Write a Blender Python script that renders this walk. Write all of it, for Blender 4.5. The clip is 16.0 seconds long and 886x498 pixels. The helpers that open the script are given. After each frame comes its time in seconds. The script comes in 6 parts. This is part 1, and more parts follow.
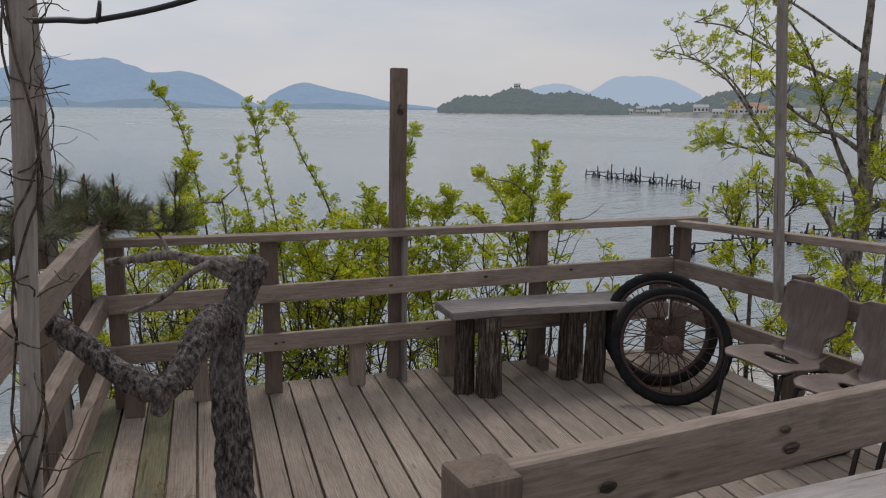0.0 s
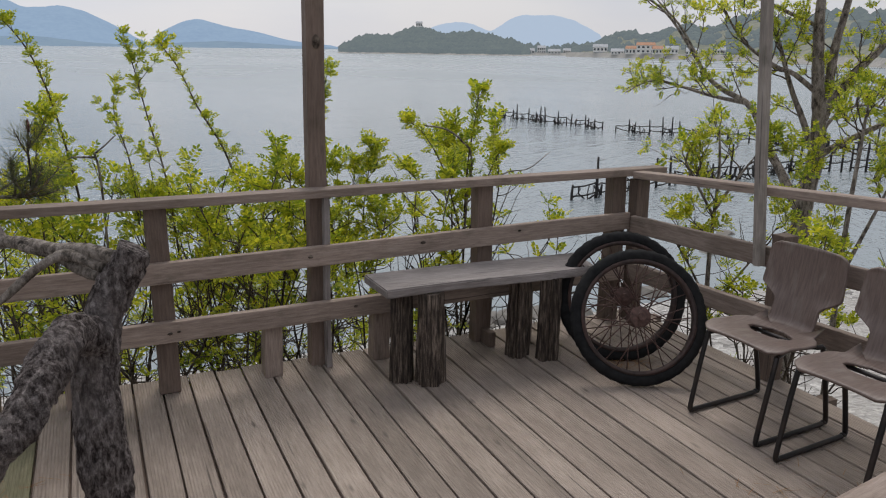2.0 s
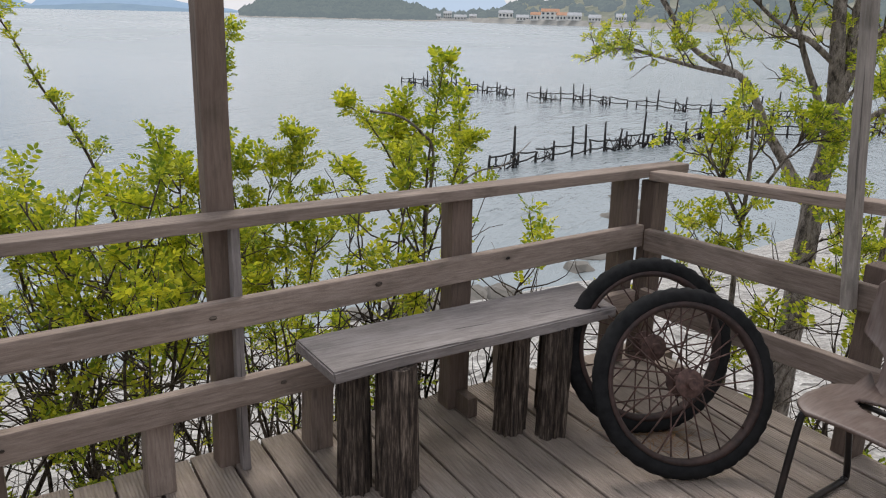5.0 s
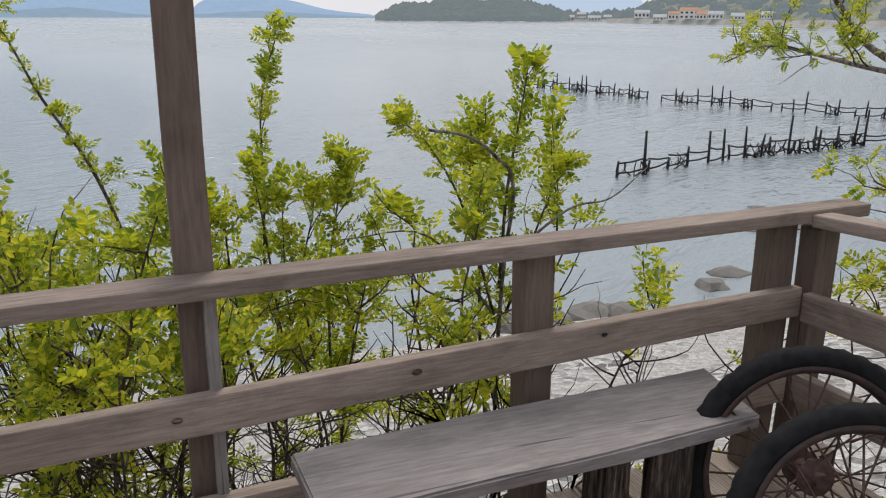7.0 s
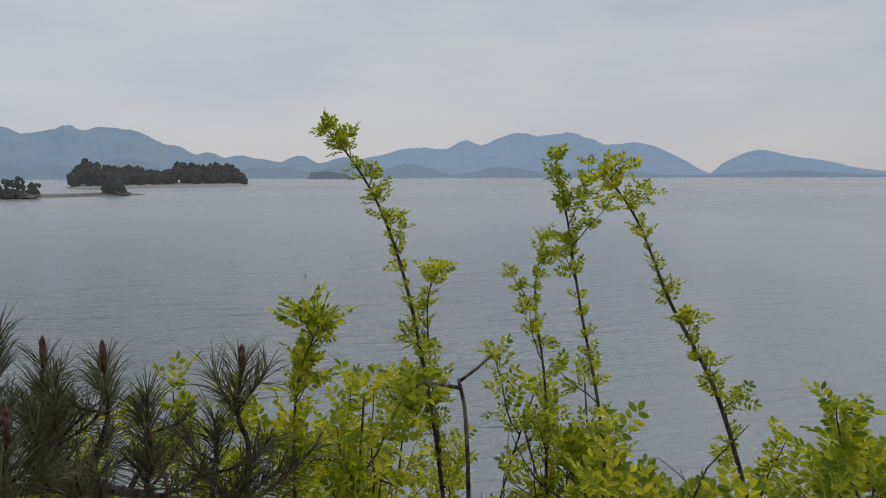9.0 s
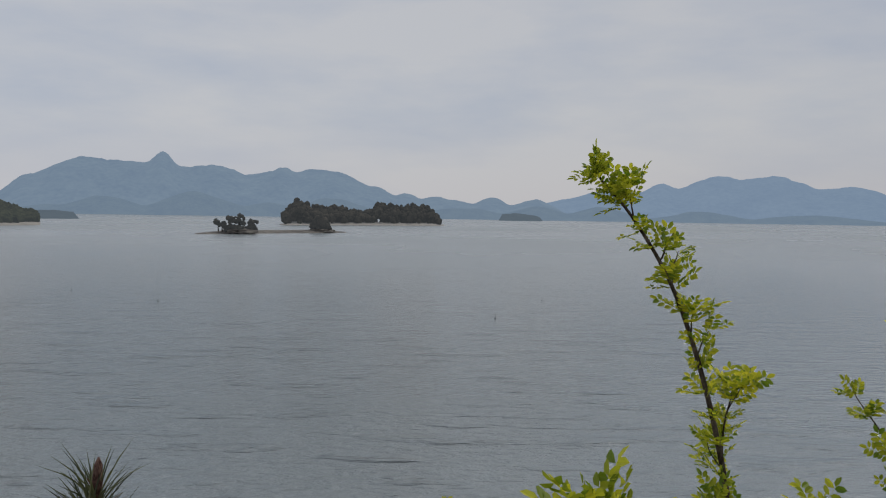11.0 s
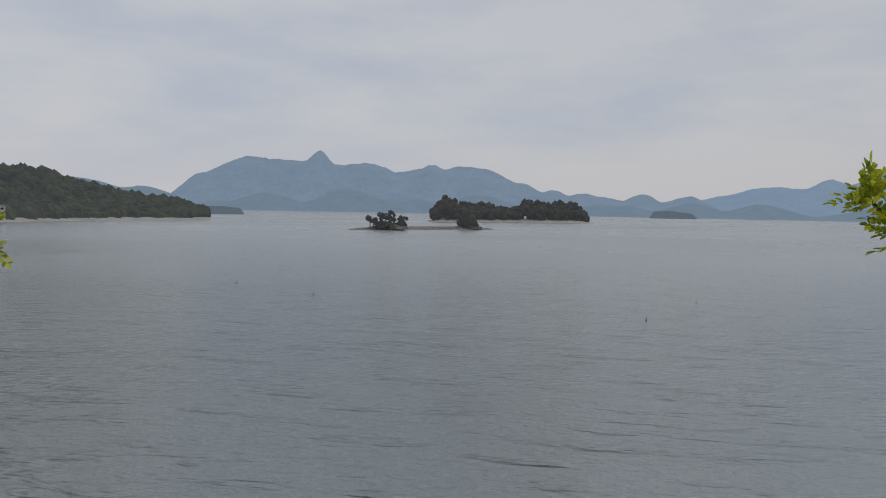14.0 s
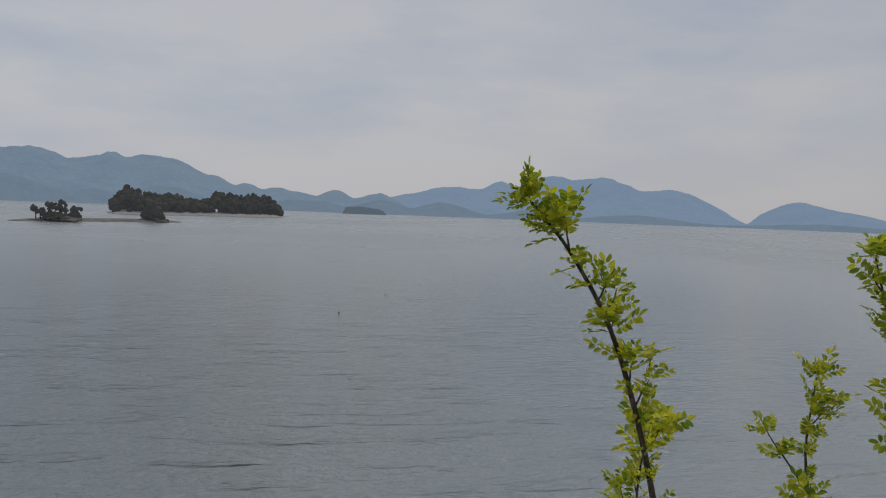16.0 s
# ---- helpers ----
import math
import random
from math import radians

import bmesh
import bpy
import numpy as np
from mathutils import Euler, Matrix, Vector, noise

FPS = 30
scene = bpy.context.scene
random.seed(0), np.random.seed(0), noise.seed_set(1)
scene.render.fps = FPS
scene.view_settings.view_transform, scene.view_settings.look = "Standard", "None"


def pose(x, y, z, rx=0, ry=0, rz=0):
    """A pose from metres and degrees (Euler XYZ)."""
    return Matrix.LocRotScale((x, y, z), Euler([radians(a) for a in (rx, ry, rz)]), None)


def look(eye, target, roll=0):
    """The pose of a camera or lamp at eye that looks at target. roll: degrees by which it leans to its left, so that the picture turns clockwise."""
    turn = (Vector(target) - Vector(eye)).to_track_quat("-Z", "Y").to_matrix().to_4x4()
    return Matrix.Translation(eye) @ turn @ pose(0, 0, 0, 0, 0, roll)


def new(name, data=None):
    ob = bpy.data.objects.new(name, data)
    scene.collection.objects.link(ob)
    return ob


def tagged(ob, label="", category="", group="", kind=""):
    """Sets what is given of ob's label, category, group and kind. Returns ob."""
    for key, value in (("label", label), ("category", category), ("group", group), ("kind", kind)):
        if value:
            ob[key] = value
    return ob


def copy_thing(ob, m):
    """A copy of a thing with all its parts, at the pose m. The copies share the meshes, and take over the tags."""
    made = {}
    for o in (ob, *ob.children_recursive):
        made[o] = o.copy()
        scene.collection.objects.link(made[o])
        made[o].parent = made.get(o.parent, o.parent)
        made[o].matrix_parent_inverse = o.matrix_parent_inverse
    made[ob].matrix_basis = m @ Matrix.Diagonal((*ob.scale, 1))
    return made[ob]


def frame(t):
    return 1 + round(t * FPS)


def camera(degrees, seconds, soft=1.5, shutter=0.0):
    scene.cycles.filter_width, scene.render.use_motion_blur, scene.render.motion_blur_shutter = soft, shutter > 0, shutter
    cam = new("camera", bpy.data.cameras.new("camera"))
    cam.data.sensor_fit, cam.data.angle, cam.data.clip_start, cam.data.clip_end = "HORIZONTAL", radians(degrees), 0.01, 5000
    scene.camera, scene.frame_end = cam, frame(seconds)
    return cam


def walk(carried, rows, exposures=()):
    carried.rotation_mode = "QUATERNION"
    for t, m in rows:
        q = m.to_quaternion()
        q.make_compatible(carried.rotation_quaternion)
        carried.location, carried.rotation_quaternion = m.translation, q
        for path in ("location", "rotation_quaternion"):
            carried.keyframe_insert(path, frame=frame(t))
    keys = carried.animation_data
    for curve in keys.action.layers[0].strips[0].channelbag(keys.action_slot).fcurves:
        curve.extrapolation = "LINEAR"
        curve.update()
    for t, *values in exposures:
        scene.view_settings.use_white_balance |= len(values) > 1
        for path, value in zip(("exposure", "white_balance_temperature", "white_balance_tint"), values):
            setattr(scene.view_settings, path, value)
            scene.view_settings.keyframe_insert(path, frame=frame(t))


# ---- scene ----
cam = camera(59.6, 16.0, 1.15)
PATH = [
    (0, (-2.957, -4.389, 1.656), (-2.372, -2.510, 1.298), 0.53),
    (0.5, (-2.910, -4.133, 1.661), (-2.282, -2.263, 1.330), 0.38),
    (1, (-2.891, -3.886, 1.670), (-2.187, -2.043, 1.340), 0.29),
    (1.5, (-2.905, -3.743, 1.648), (-2.144, -1.950, 1.195), 0.40),
    (2, (-2.845, -3.632, 1.621), (-2.044, -1.870, 1.119), 0.72),
    (2.5, (-2.759, -3.484, 1.621), (-1.977, -1.709, 1.133), 0.63),
    (3, (-2.739, -3.332, 1.597), (-1.876, -1.595, 1.111), 0.54),
    (3.5, (-2.748, -3.060, 1.592), (-1.781, -1.388, 1.073), 1.09),
    (6, (-2.143, -2.123, 1.536), (-1.151, -0.493, 0.938), 1.39),
    (6.5, (-1.975, -1.985, 1.514), (-1.039, -0.327, 0.903), 1.48),
    (7, (-1.936, -1.765, 1.536), (-1.230, 0.015, 0.959), 0.14),
    (7.5, (-1.919, -1.550, 1.560), (-1.503, 0.343, 1.066), -0.66),
    (8, (-1.931, -1.263, 1.575), (-1.870, 0.698, 1.187), -0.15),
    (8.5, (-2.085, -1.135, 1.584), (-2.346, 0.829, 1.307), -0.60),
    (9, (-2.303, -1.040, 1.631), (-2.816, 0.884, 1.443), -0.15),
    (9.5, (-2.378, -0.887, 1.673), (-3.093, 0.976, 1.536), 0.45),
    (9.7, (-2.439, -0.814, 1.670), (-3.233, 1.018, 1.559), 0.35),
    (11.8, (-2.885, -0.131, 1.714), (-4.021, 1.512, 1.616), 1.10),
    (12, (-2.907, -0.101, 1.735), (-4.130, 1.478, 1.628), 0.90),
    (12.5, (-2.928, -0.110, 1.737), (-4.337, 1.306, 1.639), 0.50),
    (13, (-2.907, -0.131, 1.751), (-4.397, 1.200, 1.652), 0.20),
    (13.5, (-2.892, -0.125, 1.753), (-4.324, 1.267, 1.654), 0.40),
    (14, (-2.995, -0.144, 1.738), (-4.271, 1.393, 1.641), 1.10),
    (14.5, (-2.994, -0.226, 1.722), (-4.106, 1.434, 1.627), 1.50),
    (15, (-2.975, -0.271, 1.719), (-3.903, 1.499, 1.640), 1.75),
    (15.5, (-2.984, -0.239, 1.733), (-3.744, 1.610, 1.662), 2.50),
    (16, (-2.989, -0.149, 1.735), (-3.583, 1.759, 1.646), 2.20),
]
walk(cam, [(t, look(eye, target, roll)) for t, eye, target, roll in PATH],
     [(0, 0.05), (1, 0.08), (1.5, 0.04), (2, 0.33), (2.5, 0.36), (3.5, 0.48), (6, 0.65), (7, 0.55), (7.5, 0.38), (8, 0.1), (9, -0.17), (12, -0.30), (13, -0.26), (14.5, -0.31), (16, -0.40)])

# ---- world, sun, exposure ----
world = bpy.data.worlds.new("overcast_world")
scene.world = world
world.use_nodes = True
wn, wl = world.node_tree.nodes, world.node_tree.links
wn.clear()
w_out = wn.new("ShaderNodeOutputWorld")
w_bg = wn.new("ShaderNodeBackground")
w_sky = wn.new("ShaderNodeTexSky")
w_sky.sky_type, w_sky.sun_disc = "NISHITA", False
w_sky.sun_elevation, w_sky.sun_rotation = radians(48), radians(20)
w_sky.air_density, w_sky.dust_density = 1.0, 3.0
w_scale = wn.new("ShaderNodeMix")
w_scale.data_type, w_scale.blend_type = "RGBA", "MULTIPLY"
w_scale.inputs[0].default_value = 1.0
w_scale.inputs[7].default_value = (0.10, 0.10, 0.10, 1)
wl.new(w_sky.outputs[0], w_scale.inputs[6])
w_co = wn.new("ShaderNodeTexCoord")
w_map = wn.new("ShaderNodeMapping")
w_map.inputs["Scale"].default_value = (1.6, 1.6, 6.0)
wl.new(w_co.outputs["Generated"], w_map.inputs[0])
w_noise = wn.new("ShaderNodeTexNoise")
w_noise.inputs["Scale"].default_value, w_noise.inputs["Detail"].default_value = 1.7, 6
w_noise.inputs["Roughness"].default_value = 0.55
wl.new(w_map.outputs[0], w_noise.inputs[0])
w_ramp = wn.new("ShaderNodeValToRGB")
w_ramp.color_ramp.elements[0].position, w_ramp.color_ramp.elements[0].color = 0.30, (0.44, 0.49, 0.59, 1)
w_ramp.color_ramp.elements[1].position, w_ramp.color_ramp.elements[1].color = 0.60, (0.585, 0.596, 0.628, 1)
wl.new(w_noise.outputs[0], w_ramp.inputs[0])
# a paler, faintly warm band of haze low over the horizon
w_sep = wn.new("ShaderNodeSeparateXYZ")
wl.new(w_co.outputs["Generated"], w_sep.inputs[0])
w_band = wn.new("ShaderNodeMapRange")
w_band.inputs[1].default_value, w_band.inputs[2].default_value = 0.0, 0.13
w_band.inputs[3].default_value, w_band.inputs[4].default_value = 0.75, 0.0
wl.new(w_sep.outputs[2], w_band.inputs[0])
w_haze = wn.new("ShaderNodeMix")
w_haze.data_type = "RGBA"
w_haze.inputs[7].default_value = (0.62, 0.61, 0.635, 1)
wl.new(w_band.outputs[0], w_haze.inputs[0])
wl.new(w_ramp.outputs[0], w_haze.inputs[6])
w_mix = wn.new("ShaderNodeMix")
w_mix.data_type = "RGBA"
w_mix.inputs[0].default_value = 0.90
wl.new(w_scale.outputs[2], w_mix.inputs[6])
wl.new(w_haze.outputs[2], w_mix.inputs[7])
wl.new(w_mix.outputs[2], w_bg.inputs[0])
# brighter cloud towards the west
w_west = wn.new("ShaderNodeMapRange")
w_west.inputs[1].default_value, w_west.inputs[2].default_value = -1.0, 1.0
w_west.inputs[3].default_value, w_west.inputs[4].default_value = 1.17, 0.83
wl.new(w_sep.outputs[0], w_west.inputs[0])
wl.new(w_west.outputs[0], w_bg.inputs[1])
wl.new(w_bg.outputs[0], w_out.inputs[0])

sun_data = bpy.data.lights.new("sun", "SUN")
sun_data.energy, sun_data.angle, sun_data.color = 1.35, radians(25), (1.0, 0.96, 0.9)
sun = new("sun", sun_data)
sun.matrix_world = look((0, 0, 30), (-4, -9, 14))

# ---- materials ----


def material(name):
    m = bpy.data.materials.new(name)
    m.use_nodes = True
    return m, m.node_tree.nodes, m.node_tree.links, m.node_tree.nodes["Principled BSDF"]


def ramp(nodes, stops):
    r = nodes.new("ShaderNodeValToRGB")
    els = r.color_ramp.elements
    for i, (p, c) in enumerate(stops):
        e = els[i] if i < 2 else els.new(p)
        e.position, e.color = p, (*c, 1)
    return r


def noise_of(nodes, links, scale, detail=4, stretch=(1, 1, 1), space="Object", rough=0.55):
    co = nodes.new("ShaderNodeTexCoord")
    mp = nodes.new("ShaderNodeMapping")
    mp.inputs["Scale"].default_value = stretch
    links.new(co.outputs[space], mp.inputs[0])
    n = nodes.new("ShaderNodeTexNoise")
    n.inputs["Scale"].default_value, n.inputs["Detail"].default_value, n.inputs["Roughness"].default_value = scale, detail, rough
    links.new(mp.outputs[0], n.inputs[0])
    return n, mp


def blend(nodes, links, kind, fac, a, b):
    x = nodes.new("ShaderNodeMix")
    x.data_type, x.blend_type = "RGBA", kind
    for sock, v in ((x.inputs[0], fac), (x.inputs[6], a), (x.inputs[7], b)):
        if hasattr(v, "links"):
            links.new(v, sock)
        else:
            sock.default_value = v if isinstance(v, float) else (*v, 1)
    return x.outputs[2]


def bump_on(nodes, links, bsdf, heights, distance=0.01):
    last = None
    for h, strength, dist in heights:
        b = nodes.new("ShaderNodeBump")
        b.inputs["Strength"].default_value, b.inputs["Distance"].default_value = strength, dist
        links.new(h, b.inputs["Height"])
        if last:
            links.new(last, b.inputs["Normal"])
        last = b.outputs[0]
    links.new(last, bsdf.inputs["Normal"])


def wood(name, dark, mid, light, grooves=0.0, stain=(0.05, 0.045, 0.03), stain_amount=0.5, moss=0.0, even=0.38):
    """Weathered timber whose grain runs along the piece's own x axis."""
    m, n, l, b = material(name)
    info = n.new("ShaderNodeObjectInfo")
    co = n.new("ShaderNodeTexCoord")
    shift = n.new("ShaderNodeVectorMath")
    shift.operation = "MULTIPLY_ADD"
    shift.inputs[1].default_value = (1, 1, 1)
    rnd = n.new("ShaderNodeVectorMath")
    rnd.operation = "SCALE"
    rnd.inputs[0].default_value = (31.0, 17.0, 23.0)
    l.new(info.outputs["Random"], rnd.inputs["Scale"])
    l.new(co.outputs["Object"], shift.inputs[0])
    l.new(rnd.outputs[0], shift.inputs[2])

    def tex(scale, detail, stretch, rough=0.6):
        mp = n.new("ShaderNodeMapping")
        mp.inputs["Scale"].default_value = stretch
        l.new(shift.outputs[0], mp.inputs[0])
        t = n.new("ShaderNodeTexNoise")
        t.inputs["Scale"].default_value, t.inputs["Detail"].default_value, t.inputs["Roughness"].default_value = scale, detail, rough
        l.new(mp.outputs[0], t.inputs[0])
        return t.outputs[0]

    dark, light = (tuple(c + (k - c) * even for c, k in zip(tone, mid)) for tone in (dark, light))
    grain = tex(11, 9, (0.8, 9, 9), 0.68)
    crack = tex(3.2, 3, (0.35, 16, 16), 0.5)
    broad = tex(2.2, 4, (0.7, 2.0, 2.0))
    blot = tex(6, 5, (1, 1.6, 1.6))
    r = ramp(n, ((0.36, dark), (0.66, light), (0.51, mid)))
    l.new(grain, r.inputs[0])
    r2 = ramp(n, ((0.32, (0.74, 0.72, 0.70)), (0.68, (1.16, 1.14, 1.12))))
    l.new(broad, r2.inputs[0])
    col = blend(n, l, "MULTIPLY", 1.0, r.outputs[0], r2.outputs[0])
    # fine checks that open along the grain
    cr = ramp(n, ((0.665, (0, 0, 0)), (0.70, (0.75, 0.75, 0.75))))
    l.new(crack, cr.inputs[0])
    col = blend(n, l, "MIX", cr.outputs[0], col, tuple(c * 0.3 for c in dark))
    # dark knots, stretched a little along the grain
    mp = n.new("ShaderNodeMapping")
    mp.inputs["Scale"].default_value = (2.3, 8.0, 8.0)
    l.new(shift.outputs[0], mp.inputs[0])
    vor = n.new("ShaderNodeTexVoronoi")
    vor.inputs["Scale"].default_value = 1.0
    l.new(mp.outputs[0], vor.inputs[0])
    kr = ramp(n, ((0.03, (0.8, 0.8, 0.8)), (0.10, (0, 0, 0))))
    l.new(vor.outputs["Distance"], kr.inputs[0])
    col = blend(n, l, "MIX", kr.outputs[0], col, tuple(c * 0.45 for c in dark))
    sr = ramp(n, ((0.56, (0, 0, 0)), (0.78, (stain_amount,) * 3)))
    l.new(blot, sr.inputs[0])
    col = blend(n, l, "MIX", sr.outputs[0], col, stain)
    if moss:
        mn = tex(1.4, 4, (0.5, 1, 1))
        mr = ramp(n, ((0.52, (0, 0, 0)), (0.75, (moss,) * 3)))
        l.new(mn, mr.inputs[0])
        col = blend(n, l, "MIX", mr.outputs[0], col, (0.10, 0.115, 0.04))
    tone = n.new("ShaderNodeMapRange")
    tone.inputs[3].default_value, tone.inputs[4].default_value = 0.86, 1.12
    l.new(info.outputs["Random"], tone.inputs[0])
    hv = n.new("ShaderNodeHueSaturation")
    l.new(tone.outputs[0], hv.inputs["Value"])
    l.new(col, hv.inputs["Color"])
    l.new(hv.outputs[0], b.inputs["Base Color"])
    b.inputs["Roughness"].default_value = 0.82
    b.inputs["Specular IOR Level"].default_value = 0.3
    hs = [(grain, 0.6, 0.004), (blot, 0.3, 0.006)]
    if grooves:
        sep = n.new("ShaderNodeSeparateXYZ")
        l.new(co.outputs["Object"], sep.inputs[0])
        s = n.new("ShaderNodeMath")
        s.operation = "MULTIPLY"
        s.inputs[1].default_value = 2 * math.pi / grooves
        l.new(sep.outputs[1], s.inputs[0])
        s2 = n.new("ShaderNodeMath")
        s2.operation = "SINE"
        l.new(s.outputs[0], s2.inputs[0])
        hs.append((s2.outputs[0], 0.55, 0.0025))
    bump_on(n, l, b, hs)
    return m


M_RAIL = wood("weathered_rail_timber", (0.158, 0.119, 0.098), (0.262, 0.206, 0.173), (0.362, 0.296, 0.258))
M_POST = wood("brown_post_timber", (0.105, 0.075, 0.061), (0.154, 0.114, 0.093), (0.199, 0.152, 0.127))
M_DECK = wood("grooved_deck_timber", (0.219, 0.178, 0.149), (0.304, 0.250, 0.213), (0.375, 0.316, 0.273), grooves=0.0125, stain_amount=0.2)
M_MOSSY = wood("mossy_deck_timber", (0.101, 0.097, 0.061), (0.173, 0.161, 0.101), (0.243, 0.224, 0.152), grooves=0.0125, moss=0.8)
M_PLANK = wood("grey_bench_plank", (0.175, 0.154, 0.148), (0.262, 0.235, 0.228), (0.345, 0.313, 0.305), stain_amount=0.4)
M_LOG = wood("dark_rough_log", (0.012, 0.009, 0.008), (0.066, 0.050, 0.040), (0.22, 0.178, 0.145), stain=(0.02, 0.016, 0.012), stain_amount=0.8, even=0.0)
M_POLE = wood("grey_pole_timber", (0.184, 0.163, 0.141), (0.272, 0.240, 0.215), (0.360, 0.325, 0.290))


def bark(name, dark, mid, light, scale=30.0, depth=0.02, lichen=0.3):
    """Flaky bark: dark cracks between plates that run along the stem, pale worn patches."""
    m, n, l, b = material(name)
    plates, _ = noise_of(n, l, scale, 8, (1, 1, 0.42), "Object", 0.72)
    fine, _ = noise_of(n, l, scale * 4, 6)
    big, _ = noise_of(n, l, 5, 4)
    r = ramp(n, ((0.36, tuple(c * 0.3 for c in dark)), (0.66, light), (0.44, dark), (0.52, mid)))
    l.new(plates.outputs[0], r.inputs[0])
    fr = ramp(n, ((0.3, (0.7, 0.7, 0.7)), (0.7, (1.25, 1.23, 1.22))))
    l.new(fine.outputs[0], fr.inputs[0])
    col = blend(n, l, "MULTIPLY", 1.0, r.outputs[0], fr.outputs[0])
    lr = ramp(n, ((0.52, (0, 0, 0)), (0.70, (lichen,) * 3)))
    l.new(big.outputs[0], lr.inputs[0])
    col = blend(n, l, "MIX", lr.outputs[0], col, light)
    l.new(col, b.inputs["Base Color"])
    b.inputs["Roughness"].default_value = 0.92
    b.inputs["Specular IOR Level"].default_value = 0.2
    bump_on(n, l, b, [(plates.outputs[0], 1.0, depth), (fine.outputs[0], 0.6, depth * 0.2)])
    return m


M_BARK = bark("scaly_pine_bark", (0.075, 0.058, 0.054), (0.20, 0.17, 0.16), (0.46, 0.40, 0.38), 62, 0.04, 0.3)
M_TWIG = bark("dark_twig_bark", (0.046, 0.034, 0.027), (0.095, 0.075, 0.060), (0.18, 0.15, 0.12), 60, 0.003, 0.15)
M_STEM = bark("grey_stem_bark", (0.10, 0.084, 0.07), (0.20, 0.17, 0.145), (0.33, 0.29, 0.255), 34, 0.012, 0.4)


def leaf(name, dark, light, through_light=0.35):
    m, n, l, b = material(name)
    geo = n.new("ShaderNodeNewGeometry")
    r = ramp(n, ((0.0, dark), (1.0, light)))
    l.new(geo.outputs["Random Per Island"], r.inputs[0])
    big, _ = noise_of(n, l, 2.5, 3)
    br = ramp(n, ((0.35, (0.75, 0.80, 0.7)), (0.65, (1.2, 1.12, 1.0))))
    l.new(big.outputs[0], br.inputs[0])
    col = blend(n, l, "MULTIPLY", 1.0, r.outputs[0], br.outputs[0])
    l.new(col, b.inputs["Base Color"])
    b.inputs["Roughness"].default_value = 0.55
    tr = n.new("ShaderNodeBsdfTranslucent")
    l.new(col, tr.inputs[0])
    mx = n.new("ShaderNodeMixShader")
    mx.inputs[0].default_value = through_light
    l.new(b.outputs[0], mx.inputs[1])
    l.new(tr.outputs[0], mx.inputs[2])
    l.new(mx.outputs[0], n["Material Output"].inputs[0])
    return m


M_LEAF = leaf("young_locust_leaf", (0.14, 0.24, 0.016), (0.74, 0.72, 0.05), 0.48)
M_NEEDLE = leaf("pine_needle", (0.040, 0.052, 0.028), (0.17, 0.18, 0.085), 0.3)
M_BUD = bark("brown_pine_bud", (0.07, 0.036, 0.03), (0.15, 0.085, 0.07), (0.24, 0.15, 0.12), 160, 0.002, 0.1)
M_NEEDLE_DRY = leaf("dry_pine_needle", (0.16, 0.075, 0.03), (0.28, 0.15, 0.06), 0.15)


def plain(name, colour, rough=0.6, metal=0.0, vary=0.25, scale=20, bump=0.002, second=None, amount=0.6):
    m, n, l, b = material(name)
    a, _ = noise_of(n, l, scale, 6)
    c, _ = noise_of(n, l, scale * 0.17, 4)
    lo = tuple(x * (1 - vary) for x in colour)
    hi = tuple(min(1, x * (1 + vary)) for x in colour)
    r = ramp(n, ((0.3, lo), (0.7, hi)))
    l.new(a.outputs[0], r.inputs[0])
    col = r.outputs[0]
    if second:
        r2 = ramp(n, ((0.45, (0, 0, 0)), (0.62, (amount,) * 3)))
        l.new(c.outputs[0], r2.inputs[0])
        col = blend(n, l, "MIX", r2.outputs[0], col, second)
    l.new(col, b.inputs["Base Color"])
    rr = n.new("ShaderNodeMapRange")
    rr.inputs[3].default_value, rr.inputs[4].default_value = max(0.05, rough - 0.12), min(1, rough + 0.12)
    l.new(c.outputs[0], rr.inputs[0])
    l.new(rr.outputs[0], b.inputs["Roughness"])
    b.inputs["Metallic"].default_value = metal
    if bump:
        bump_on(n, l, b, [(a.outputs[0], 0.5, bump)])
    return m


M_TYRE = plain("worn_black_rubber", (0.014, 0.014, 0.0145), 0.85, 0, 0.4, 30, 0.002, (0.03, 0.028, 0.026), 0.25)
M_TYRE.node_tree.nodes["Principled BSDF"].inputs["Specular IOR Level"].default_value = 0.12
M_RIM = plain("dark_rusted_rim", (0.035, 0.022, 0.019), 0.7, 0.2, 0.4, 50, 0.002, (0.10, 0.05, 0.04), 0.4)
M_RUST = plain("rusty_steel", (0.10, 0.055, 0.045), 0.75, 0.25, 0.5, 60, 0.002, (0.05, 0.03, 0.025))
M_BLACK = plain("chipped_black_steel", (0.018, 0.016, 0.016), 0.42, 0.4, 0.3, 40, 0.001, (0.07, 0.045, 0.035), 0.35)
M_CABLE = plain("black_cable_sheath", (0.012, 0.012, 0.013), 0.5, 0, 0.2, 30, 0.0)
M_STAKE = plain("wet_dark_stake_timber", (0.022, 0.019, 0.018), 0.8, 0, 0.4, 4, 0.01)
M_ROCK = plain("shore_rock", (0.17, 0.155, 0.135), 0.9, 0, 0.4, 1.5, 0.1, (0.07, 0.065, 0.06))
M_WALL = plain("pale_render_wall", (0.72, 0.70, 0.66), 0.8, 0, 0.08, 0.6, 0.0)
M_ROOF = plain("faded_orange_roof", (0.42, 0.22, 0.13), 0.8, 0, 0.15, 0.5, 0.0)
M_GREYROOF = plain("grey_roof_sheet", (0.34, 0.35, 0.37), 0.7, 0, 0.15, 0.5, 0.0)
